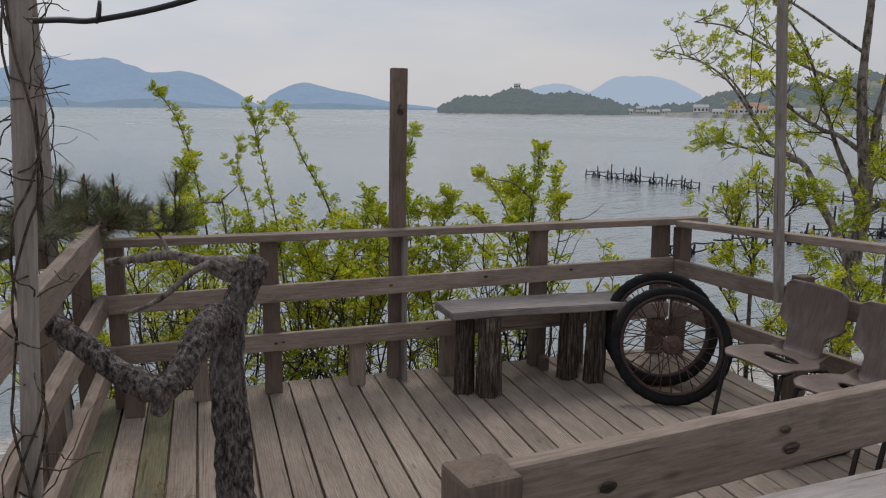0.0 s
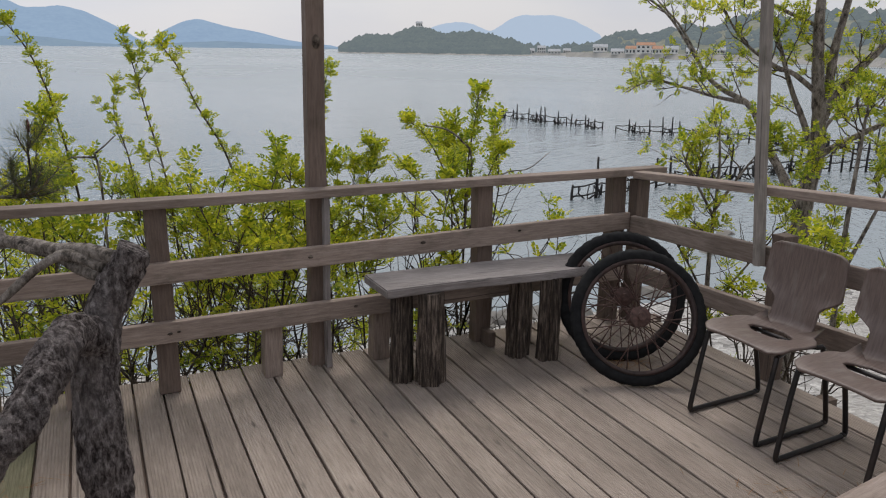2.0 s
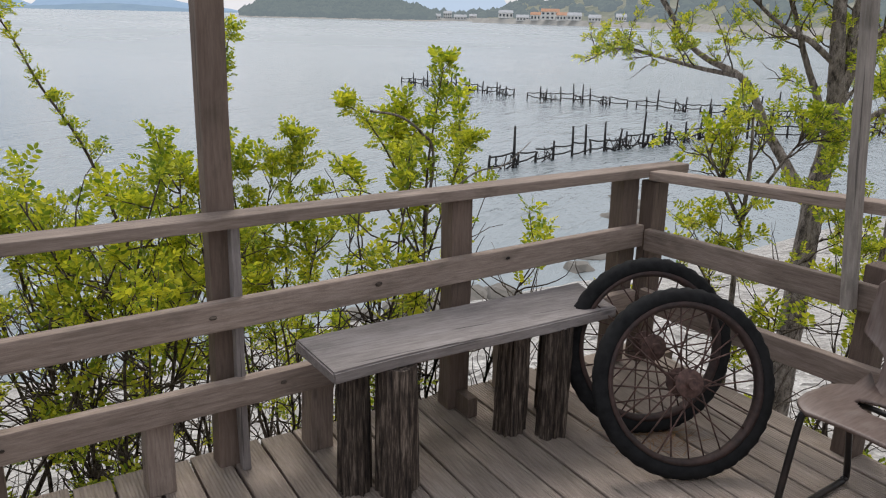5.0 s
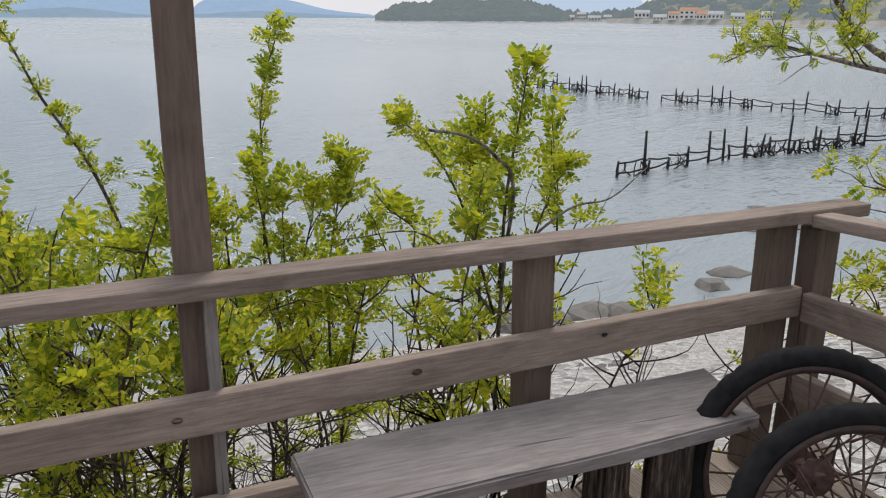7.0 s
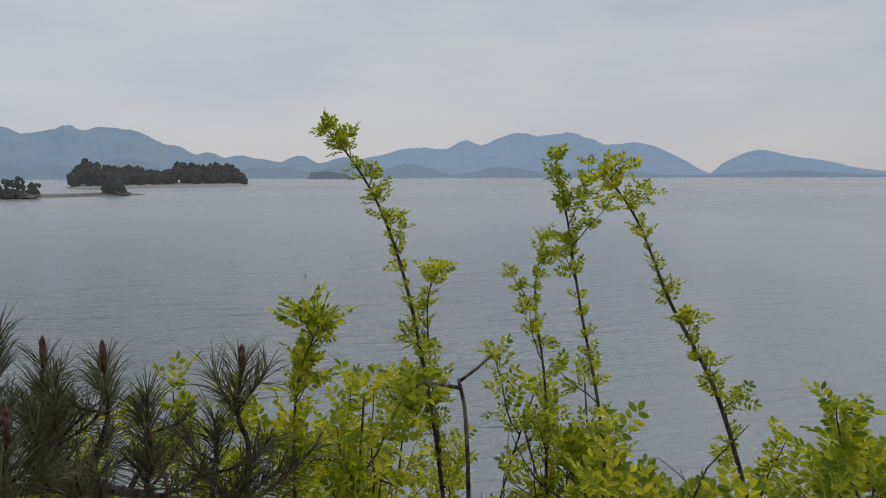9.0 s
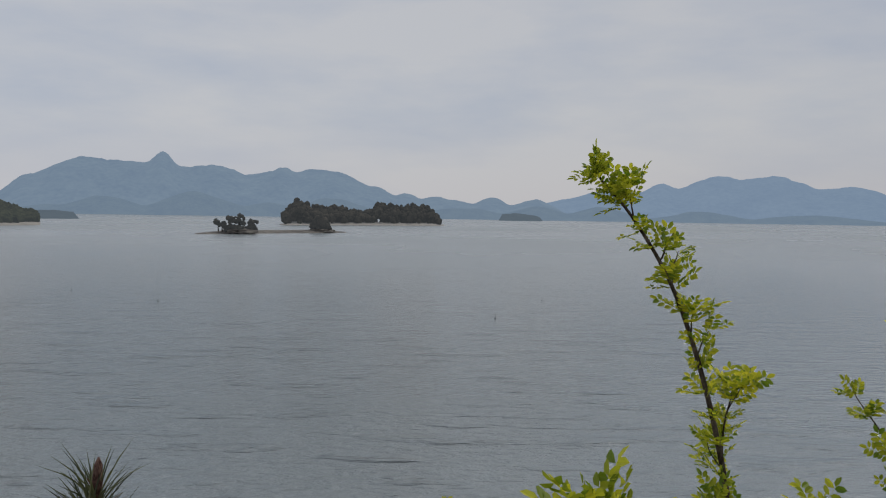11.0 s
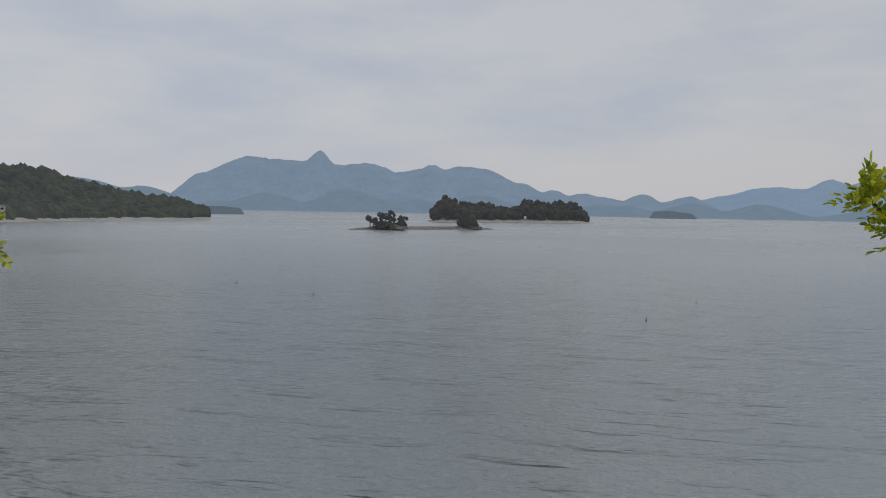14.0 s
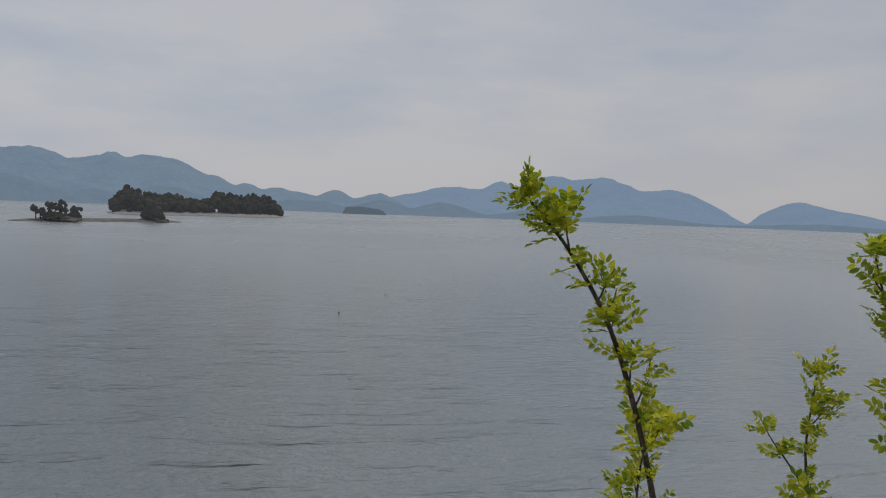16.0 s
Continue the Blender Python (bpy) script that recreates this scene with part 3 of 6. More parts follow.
NEAR_POLE = (-3.42, -2.5, 0.0)
FAR_POLE = (-3.68, -0.20, 0.0)
near_pole = thing("pole", "grey square timber pole wound with dry vine", "pole", NEAR_POLE)
timber("shaft", (0, 0, 0), (0.19, 0.0, 3.2), 0.04, 0.04, M_POLE, near_pole, seed=81)
far_pole = thing("pole", "slender grey timber pole wound with dry vine", "pole", FAR_POLE)
timber("shaft", (0, 0, -0.3), (-0.02, 0.0, 3.1), 0.045, 0.045, M_POLE, far_pole, seed=82)
timber("cleat", (-0.07, 0.03, 0.85), (-0.07, 0.03, 1.32), 0.06, 0.08, M_POST, far_pole, seed=83)

gate_rail = thing("railing", "broad weathered timber board on a square end post", "railing", (-2.45, -3.03, 0), turn=8.5)
timber("post", (0, 0, 0.0), (0, 0, 0.945), 0.125, 0.125, M_POST, gate_rail, seed=91, bevel=0.012)
gate_board = timber("board", (0.07, 0.02, 0.845), (2.45, 0.02, 0.845), 0.05, 0.165, M_RAIL, gate_rail, seed=92, bevel=0.01)
knot_on(gate_board, -0.372, -0.022, 0.020)
knot_on(gate_board, -0.398, 0.031, 0.013)
knot_on(gate_board, -0.944, -0.005, 0.018)
timber("post", (2.5, 0.02, 0.0), (2.5, 0.02, 0.92), 0.1, 0.1, M_POST, gate_rail, seed=93)

side_table = thing("table", "grey plank table top beside the entrance railing", "table", (-1.55, -3.62, 0), turn=4.0)
timber("tabletop", (-0.62, 0.245, 0.918), (1.0, 0.245, 0.918), 0.27, 0.04, M_PLANK, side_table, seed=94)
timber("tabletop", (-0.62, -0.04, 0.918), (1.0, -0.04, 0.918), 0.27, 0.04, M_PLANK, side_table, seed=95)
for k, (x, y) in enumerate(((-0.5, 0.25), (-0.5, -0.05), (0.9, 0.25), (0.9, -0.05))):
    timber("leg", (x, y, 0.0), (x, y, 0.898), 0.07, 0.07, M_POST, side_table, seed=96 + k)

# ---- bench on split logs ----
bench = thing("bench", "grey plank bench on split log legs", "bench")
bm = bmesh.new()
prof = []
N = 14
for i in range(N + 1):
    u = i / N
    xf = -1.656 + 1.232 * u
    xb = -1.672 + 1.297 * u
    F, B_ = -0.395 + 0.068 * u, -0.102 + 0.074 * u
    sag = 0.018 - 0.026 * u + 0.004 * math.sin(5 * u)
    prof.append([bm.verts.new((xf, F + 0.006 * math.sin(7 * u), 0.462 + sag)), bm.verts.new((xf - 0.004, F + 0.004 * math.sin(9 * u), 0.505 + sag)),
                 bm.verts.new((xb, B_, 0.508 + sag)), bm.verts.new((xb, B_, 0.462 + sag))])
for i in range(N):
    for k in range(4):
        bm.faces.new((prof[i][k], prof[i][(k + 1) % 4], prof[i + 1][(k + 1) % 4], prof[i + 1][k]))
bm.faces.new(prof[0][::-1])
bm.faces.new(prof[-1])
bmesh.ops.recalc_face_normals(bm, faces=bm.faces)
bmesh.ops.bevel(bm, geom=[e for e in bm.edges if e.calc_face_angle(0) > 0.7], offset=0.006, segments=2, affect="EDGES")
for v in bm.verts:
    v.co -= Vector((-1.05, -0.18, 0.48))
part("seat", bm_mesh("seat", bm, M_PLANK), bench, "grey weathered seat plank", pose(-1.05, -0.18, 0.48))


def log_leg(seed, radius, height):
    r = random.Random(seed)
    sides, rows = 34, 10
    verts, faces = [], []
    lob = [1 + r.choice((-0.22, -0.1, 0.0, 0.05, 0.09)) + r.uniform(-0.03, 0.03) for _ in range(sides)]
    for j in range(rows + 1):
        u = j / rows
        for k in range(sides):
            a = 2 * math.pi * k / sides
            rr = radius * lob[k] * (1 + 0.05 * math.sin(3 * u + k) + r.uniform(-0.025, 0.025)) * (1.06 - 0.1 * u)
            verts.append((u * height - height / 2, rr * math.cos(a), rr * math.sin(a) * 0.85))
    for j in range(rows):
        for k in range(sides):
            k2 = (k + 1) % sides
            faces.append((j * sides + k, (j + 1) * sides + k, (j + 1) * sides + k2, j * sides + k2))
    faces.append(tuple(range(sides)))
    faces.append(tuple(rows * sides + k for k in range(sides))[::-1])
    return mesh_from("log", verts, faces, M_LOG)


for k, (x, y, rad) in enumerate(((-1.41, -0.345, 0.066), (-1.535, -0.265, 0.058), (-0.70, -0.30, 0.062), (-0.83, -0.20, 0.06), (-0.575, -0.11, 0.05), (-1.34, -0.13, 0.045))):
    tall_leg = 0.458 - 0.02 * (x + 0.5)
    part("leg", log_leg(40 + k, rad, tall_leg), bench, "dark split log leg", between((x, y, 0), (x, y, tall_leg)))

# ---- cart wheels ----


def arc(rad, n, z=0.0):
    return [(rad * math.cos(2 * math.pi * i / n), rad * math.sin(2 * math.pi * i / n), z) for i in range(n)]


def wheel(radius, seed, label, m):
    """A spoked wheel in its own xy plane, axle along z."""
    w = thing("wheel", label, "wheel", group="old cart wheels")
    w.matrix_basis = m
    tyre = radius * 0.078
    prof_n, ring = 12, 72
    verts, faces = [], []
    for i in range(ring):
        a = 2 * math.pi * i / ring
        for k in range(prof_n):
            b2 = 2 * math.pi * k / prof_n
            rr = (radius - tyre * 1.15) + tyre * 1.15 * math.cos(b2)
            if k in (0, 1, prof_n - 1):
                rr += 0.0035 * (1 if (i + k) % 2 else -1)
            verts.append((rr * math.cos(a), rr * math.sin(a), tyre * math.sin(b2)))
    for i in range(ring):
        for k in range(prof_n):
            i2, k2 = (i + 1) % ring, (k + 1) % prof_n
            faces.append((i * prof_n + k, i2 * prof_n + k, i2 * prof_n + k2, i * prof_n + k2))
    part("tyre", mesh_from("tyre", verts, faces, M_TYRE, True), w, "black rubber tyre")
    rim_r = radius - tyre * 2.25
    verts, faces = [], []
    shape = ((0.010, -0.024), (-0.004, -0.024), (-0.012, -0.012), (-0.012, 0.012), (-0.004, 0.024), (0.010, 0.024), (0.004, 0.010), (0.004, -0.010))
    for i in range(ring):
        a = 2 * math.pi * i / ring
        for dr, dz in shape:
            verts.append(((rim_r + dr) * math.cos(a), (rim_r + dr) * math.sin(a), dz))
    k8 = len(shape)
    for i in range(ring):
        for k in range(k8):
            i2, k2 = (i + 1) % ring, (k + 1) % k8
            faces.append((i * k8 + k, i2 * k8 + k, i2 * k8 + k2, i * k8 + k2))
    part("rim", mesh_from("rim", verts, faces, M_RIM, True), w, "dark rusty steel rim")
    hub = Heap()
    rows = [(0.012, -0.085), (0.02, -0.085), (0.02, -0.055), (0.034, -0.05), (0.052, -0.045), (0.052, -0.036), (0.030, -0.032), (0.028, 0.032), (0.052, 0.036), (0.052, 0.045), (0.034, 0.05), (0.02, 0.055), (0.02, 0.085), (0.012, 0.085)]
    vs, fs, s = [], [], 24
    for rr, z in rows:
        vs += [(rr * math.cos(2 * math.pi * k / s), rr * math.sin(2 * math.pi * k / s), z) for k in range(s)]
    for j in range(len(rows) - 1):
        for k in range(s):
            k2 = (k + 1) % s
            fs.append((j * s + k, j * s + k2, (j + 1) * s + k2, (j + 1) * s + k))
    fs += [tuple(range(s))[::-1], tuple((len(rows) - 1) * s + k for k in range(s))]
    hub.add([Vector(v) for v in vs], fs)
    part("hub", hub.mesh("hub", M_RUST, False), w, "rusty flanged hub")
    spoke_n = 28
    for i in range(spoke_n):
        a = 2 * math.pi * i / spoke_n
        side_z = 0.041 if i % 2 else -0.041
        lean = 0.6 if (i // 2) % 2 else -0.6
        p = Vector((0.047 * math.cos(a + lean), 0.047 * math.sin(a + lean), side_z))
        q = Vector((rim_r * math.cos(a), rim_r * math.sin(a), side_z * 0.15))
        part("spoke", tube("spoke", [p, (p + q) / 2, q], 0.0031, M_RUST, 5), w)
    return w


def disc_pose(centre, across, up):
    x = Vector(across).normalized()
    u = Vector(up)
    y = (u - x * u.dot(x)).normalized()
    m = Matrix((x, y, x.cross(y))).transposed().to_4x4()
    m.translation = centre
    return m


wheel(0.342, 1, "black-tyred cart wheel with rusty spokes leaning on another", disc_pose((-0.425, -0.69, 0.326), (0.91, -0.41, 0.0), (0.10, 0.22, 0.60)))
wheel(0.350, 2, "black-tyred cart wheel with rusty spokes against the railing corner", disc_pose((-0.315, -0.405, 0.336), (0.93, -0.36, 0.0), (0.06, 0.14, 0.60)))

# ---- plywood shell chairs ----


def shell_point(u, v):
    """Chair shell in its own frame: front towards -x, u from front edge (0) to top of back (1), v across (-1..1)."""
    if u < 0.52:
        t = u / 0.52
        x = -0.205 + 0.325 * t
        z = 0.425 + 0.012 * math.cos(3 * t) - 0.018 * math.sin(math.pi * t) - 0.022 * (1 - t) ** 4
    elif u < 0.66:
        t = (u - 0.52) / 0.14
        a = t * radians(78)
        x = 0.12 + 0.055 * math.sin(a)
        z = 0.4132 + 0.055 * (1 - math.cos(a))
    else:
        t = (u - 0.66) / 0.34
        x = 0.1738 + 0.062 * t + 0.010 * math.sin(math.pi * t)
        z = 0.457 + 0.325 * t
    # half width along the shell: broad seat, waist at the bend, broad back
    if u < 0.40:
        w = 0.205 + 0.012 * math.sin(u * 6)
        if u < 0.08:
            w -= 0.05 * (1 - u / 0.08) ** 2
    elif u < 0.80:
        t = min(1.0, (u - 0.40) / 0.15) if u < 0.72 else (0.80 - u) / 0.08
        w = 0.205 - 0.088 * t * t * (3 - 2 * t)
    else:
        t = (u - 0.80) / 0.20
        w = 0.205 - 0.012 * t - (0.04 * max(0, (t - 0.85) / 0.15) ** 2)
    y = v * w
    dish = (v * v)
    if u < 0.5:
        z += 0.012 * dish - 0.02 * dish * max(0, 1 - u / 0.15)
    else:
        x -= 0.022 * dish
    return Vector((x, y, z))


def chair_shell():
    nu, nv = 72, 40
    bm = bmesh.new()
    grid = [[bm.verts.new(shell_point(i / nu, -1 + 2 * j / nv)) for j in range(nv + 1)] for i in range(nu + 1)]
    for i in range(nu):
        for j in range(nv):
            u, v = (i + 0.5) / nu, -1 + 2 * (j + 0.5) / nv
            if ((u - 0.345) / 0.085) ** 2 + (v / 0.50) ** 2 < 1:
                continue
            bm.faces.new((grid[i][j], grid[i + 1][j], grid[i + 1][j + 1], grid[i][j + 1]))
    for v in [v for v in bm.verts if not v.link_faces]:
        bm.verts.remove(v)
    bmesh.ops.recalc_face_normals(bm, faces=bm.faces)
    bmesh.ops.solidify(bm, geom=bm.faces[:], thickness=0.011)
    return bm_mesh("shell", bm, M_PLY, True)


def chair(m, label):
    c = thing("chair", label, "chair", group="row of shell chairs")
    part("shell", chair_shell(), c, "worn brown moulded plywood shell with an oval hole")
    for s in (-1, 1):
        y = 0.185 * s
        pts = [(-0.06, y * 0.8, 0.395), (-0.155, y * 0.95, 0.39), (-0.175, y, 0.36), (-0.235, y, 0.05), (-0.225, y, 0.018), (-0.19, y, 0.013), (0.15, y, 0.013), (0.195, y, 0.018), (0.212, y, 0.05), (0.135, y, 0.36), (0.10, y * 0.95, 0.39), (0.05, y * 0.8, 0.392)]
        part("sled_leg", tube("sled_leg", smooth_path(pts, 4), 0.0115, M_BLACK, 10), c, "bent black steel tube leg")
    part("crossbar", tube("crossbar", [(-0.06, -0.15, 0.395), (-0.06, 0.15, 0.395)], 0.010, M_BLACK, 8), c)
    part("crossbar", tube("crossbar", [(0.05, -0.15, 0.392), (0.05, 0.15, 0.392)], 0.010, M_BLACK, 8), c)
    c.matrix_basis = m
    return c


first_chair = chair(pose(-0.185, -1.285, 0, 0, 0, 4), "brown moulded plywood chair on black sled legs")
copy_thing(first_chair, pose(-0.175, -1.775, 0, 0, 0, 5))
copy_thing(first_chair, pose(-0.155, -2.27, 0, 0, 0, 4))

# ---- far land ----
EYE = Vector((-2.8, -3.5, 1.66))


def ridge(name, label, mat, distance, a0, a1, bumps, depth, steps=160, rows=9, rough=0.02, seed=0.0, base=SEA, floor_el=None, curve=0.0, category="mountain"):
    """A hill range round the bay: bumps are (bearing, rise, width) in degrees, joined smoothly."""
    verts, faces = [], []
    for i in range(steps + 1):
        a = a0 + (a1 - a0) * i / steps
        s = sum((rise * math.exp(-abs((a - c) / w) ** p)) ** 7 for c, rise, w, p in bumps) ** (1 / 7)
        edge = min(1.0, (i / steps) * 12, (1 - i / steps) * 12)
        d0 = distance + curve * (a - a0)
        for j in range(rows):
            v = j / (rows - 1)
            prof_h = math.sin(math.pi * min(1.0, v * 1.25) / 2) if v < 0.8 else 1 - 0.9 * (v - 0.8) / 0.2
            d = d0 + depth * (v - 0.5)
            nz = 1 + rough * 8 * noise.fractal((a * 0.35 + seed, v * 3, seed), 0.7, 2.1, 5) * (0.4 + 0.6 * v)
            h = (1.66 + d0 * math.tan(radians(s)) - base) * prof_h * edge * nz
            b2 = radians(a)
            verts.append((EYE.x - d * math.sin(b2), EYE.y + d * math.cos(b2), base - 0.5 + h))
    for i in range(steps):
        for j in range(rows - 1):
            faces.append((i * rows + j, (i + 1) * rows + j, (i + 1) * rows + j + 1, i * rows + j + 1))
    ob = new(name, mesh_from(name, verts, faces, mat, True))
    tagged(ob, label, category, kind="structure")
    return ob


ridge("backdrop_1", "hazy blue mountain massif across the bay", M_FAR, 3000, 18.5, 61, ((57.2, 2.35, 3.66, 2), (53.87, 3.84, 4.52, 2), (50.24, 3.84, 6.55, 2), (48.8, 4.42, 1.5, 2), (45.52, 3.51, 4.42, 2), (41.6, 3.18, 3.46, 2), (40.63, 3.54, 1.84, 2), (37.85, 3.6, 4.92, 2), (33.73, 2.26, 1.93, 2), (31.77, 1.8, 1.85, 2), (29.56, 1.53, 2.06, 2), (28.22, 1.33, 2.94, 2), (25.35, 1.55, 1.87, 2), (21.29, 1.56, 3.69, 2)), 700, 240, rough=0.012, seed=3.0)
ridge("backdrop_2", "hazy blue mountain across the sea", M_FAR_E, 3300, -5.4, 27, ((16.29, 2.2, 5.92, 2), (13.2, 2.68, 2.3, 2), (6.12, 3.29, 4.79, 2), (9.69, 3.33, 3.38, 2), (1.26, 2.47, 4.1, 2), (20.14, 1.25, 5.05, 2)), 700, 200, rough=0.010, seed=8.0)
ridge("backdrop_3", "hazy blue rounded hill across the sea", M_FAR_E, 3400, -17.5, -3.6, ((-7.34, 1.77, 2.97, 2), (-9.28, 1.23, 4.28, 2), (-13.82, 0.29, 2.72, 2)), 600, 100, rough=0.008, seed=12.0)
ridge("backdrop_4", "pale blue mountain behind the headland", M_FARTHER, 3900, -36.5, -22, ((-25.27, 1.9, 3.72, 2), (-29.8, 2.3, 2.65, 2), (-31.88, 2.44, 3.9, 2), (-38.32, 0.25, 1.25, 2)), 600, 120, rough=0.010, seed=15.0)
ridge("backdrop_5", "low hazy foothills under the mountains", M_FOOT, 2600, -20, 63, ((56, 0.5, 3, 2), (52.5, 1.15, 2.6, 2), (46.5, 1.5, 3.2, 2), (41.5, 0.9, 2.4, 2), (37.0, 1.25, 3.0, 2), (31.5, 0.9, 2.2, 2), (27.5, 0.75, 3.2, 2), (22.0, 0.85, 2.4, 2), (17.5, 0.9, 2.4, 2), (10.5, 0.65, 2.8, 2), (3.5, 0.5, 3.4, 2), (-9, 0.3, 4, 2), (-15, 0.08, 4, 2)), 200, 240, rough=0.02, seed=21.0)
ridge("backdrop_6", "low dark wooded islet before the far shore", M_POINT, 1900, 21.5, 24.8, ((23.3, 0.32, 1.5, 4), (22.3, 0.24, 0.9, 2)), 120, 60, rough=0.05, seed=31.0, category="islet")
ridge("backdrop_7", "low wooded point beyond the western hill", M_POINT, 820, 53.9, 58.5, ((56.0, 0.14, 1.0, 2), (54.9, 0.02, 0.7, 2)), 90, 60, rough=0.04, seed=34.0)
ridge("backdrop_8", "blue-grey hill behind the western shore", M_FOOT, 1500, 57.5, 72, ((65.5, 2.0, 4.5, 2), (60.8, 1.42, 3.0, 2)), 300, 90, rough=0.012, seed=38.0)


def canopy(name, label, spots, mat, parent=None, seed=0, category="woods"):
    """Wood seen from far: many small uneven crowns in one mesh; spots are (x, y, z, radius)."""
    r = random.Random(seed)
    bm = bmesh.new()
    bmesh.ops.create_icosphere(bm, subdivisions=1, radius=1.0)
    tv = np.array([v.co[:] for v in bm.verts])
    tf = np.array([[v.index for v in f.verts] for f in bm.faces])
    bm.free()
    rs = np.random.RandomState(seed)
    vs, fs = [], []
    for i, (x, y, z, rad) in enumerate(spots):
        k = tv * (1 + rs.uniform(-0.2, 0.2, (len(tv), 1)))
        k = k * np.array([rad * rs.uniform(0.8, 1.25), rad * rs.uniform(0.8, 1.25), rad * rs.uniform(0.75, 1.3)])
        vs.append(k + np.array([x, y, z]))
        fs.append(tf + i * len(tv))
    me = bpy.data.meshes.new(name)
    me.from_pydata(np.concatenate(vs).tolist(), [], np.concatenate(fs).tolist())
    me.materials.append(mat)
    ob = new(name, me)
    if parent:
        ob.parent = parent
        ob["kind"] = "stuff"
        tagged(ob, label)
    else:
        tagged(ob, label, category, kind="stuff")
    return ob


def place(bearing, d, z=SEA):
    b2 = radians(bearing)
    return EYE.x - d * math.sin(b2), EYE.y + d * math.cos(b2), z


def wooded(name, label, mat, shore_mat, a0, a1, dist, bumps, depth, count, crown, seed, fields=None, shore_h=1.0):
    """A wooded hill above a pale tidal shore; dist(bearing) is how far its shore lies."""
    r = random.Random(seed)
    root = thing(name, label, "hill", kind="structure")

    def rise(a):
        s = sum((h * math.exp(-((a - c) / w) ** 2 / 2)) ** 5 for c, h, w in bumps) ** 0.2
        return 1.66 + dist(a) * math.tan(radians(s)) - SEA

    steps, rows = 90, 8
    verts, faces = [], []
    for i in range(steps + 1):
        a = a0 + (a1 - a0) * i / steps
        edge = min(1.0, 0.15 + (i / steps) * 9, 0.15 + (1 - i / steps) * 9)
        for j in range(rows):
            v = j / (rows - 1)
            x, y, _ = place(a, dist(a) + depth * v)
            verts.append((x, y, SEA - 0.6 + 0.9 * min(1, v * 8) + max(0.0, rise(a) - crown * 1.2) * math.sin(math.pi * min(v * 1.15, 1) / 2) * edge))
    for i in range(steps):
        for j in range(rows - 1):
            faces.append((i * rows + j, (i + 1) * rows + j, (i + 1) * rows + j + 1, i * rows + j + 1))
    part("slope", mesh_from("slope", verts, faces, fields or mat, True), root)
    spots = []
    for _ in range(count):
        a = r.uniform(a0 + (a1 - a0) * 0.012, a1 - (a1 - a0) * 0.012)
        v = r.uniform(0.13 if fields else 0.02, 1) ** 1.3
        edge = min(1.0, 0.2 + (a - a0) / (a1 - a0) * 9, 0.2 + (1 - (a - a0) / (a1 - a0)) * 9)
        if fields and noise.noise((a * 0.8, v * 4, seed)) > 0.02 and v < 0.75:
            continue
        x, y, _ = place(a, dist(a) + 4 + depth * v)
        z = SEA + max(0.0, rise(a) - crown * 1.2) * math.sin(math.pi * min(v * 1.15, 1) / 2) * edge
        rad = crown * r.choice((0.3, 0.45, 0.6, 0.8, 1.05)) * r.uniform(0.85, 1.15)
        spots.append((x, y, z + rad * 0.5, rad))
    canopy("woods", "dense dark green wood", spots, mat, root, seed)
    sv, sf = [], []
    for i in range(steps + 1):
        a = a0 - 0.15 + (a1 - a0 + 0.3) * i / steps
        for off, z in ((-4.5 - 2 * r.random(), SEA - 0.2), (-1.5, SEA + 0.45 * shore_h), (4, SEA + 1.3 * shore_h), (9, SEA + 1.2 * shore_h)):
            x, y, _ = place(a, dist(a) + off)
            sv.append((x, y, z + 0.2 * r.random()))
    for i in range(steps):
        for j in range(3):
            sf.append((i * 4 + j, (i + 1) * 4 + j, (i + 1) * 4 + j + 1, i * 4 + j + 1))
    part("shore", mesh_from("shore", sv, sf, shore_mat), root, "pale rocky tide line")
    return root


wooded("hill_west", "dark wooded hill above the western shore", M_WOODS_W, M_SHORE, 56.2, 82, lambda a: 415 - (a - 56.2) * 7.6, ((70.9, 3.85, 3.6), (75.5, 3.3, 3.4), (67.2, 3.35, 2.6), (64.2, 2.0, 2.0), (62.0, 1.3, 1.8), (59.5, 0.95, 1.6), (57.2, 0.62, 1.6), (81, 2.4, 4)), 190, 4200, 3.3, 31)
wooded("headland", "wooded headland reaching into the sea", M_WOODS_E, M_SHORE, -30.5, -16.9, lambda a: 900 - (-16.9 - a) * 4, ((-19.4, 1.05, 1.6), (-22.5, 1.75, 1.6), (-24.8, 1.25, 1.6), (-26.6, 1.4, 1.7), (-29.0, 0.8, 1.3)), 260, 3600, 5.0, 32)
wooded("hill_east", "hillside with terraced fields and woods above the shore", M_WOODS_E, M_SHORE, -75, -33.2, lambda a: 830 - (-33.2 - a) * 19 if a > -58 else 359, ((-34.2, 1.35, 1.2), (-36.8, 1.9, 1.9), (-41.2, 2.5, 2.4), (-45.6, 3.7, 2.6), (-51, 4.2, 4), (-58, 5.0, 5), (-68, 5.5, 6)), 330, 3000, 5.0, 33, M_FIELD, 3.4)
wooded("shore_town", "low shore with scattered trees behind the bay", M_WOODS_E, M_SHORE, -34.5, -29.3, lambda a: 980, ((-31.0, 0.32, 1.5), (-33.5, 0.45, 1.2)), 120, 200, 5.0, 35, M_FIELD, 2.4)

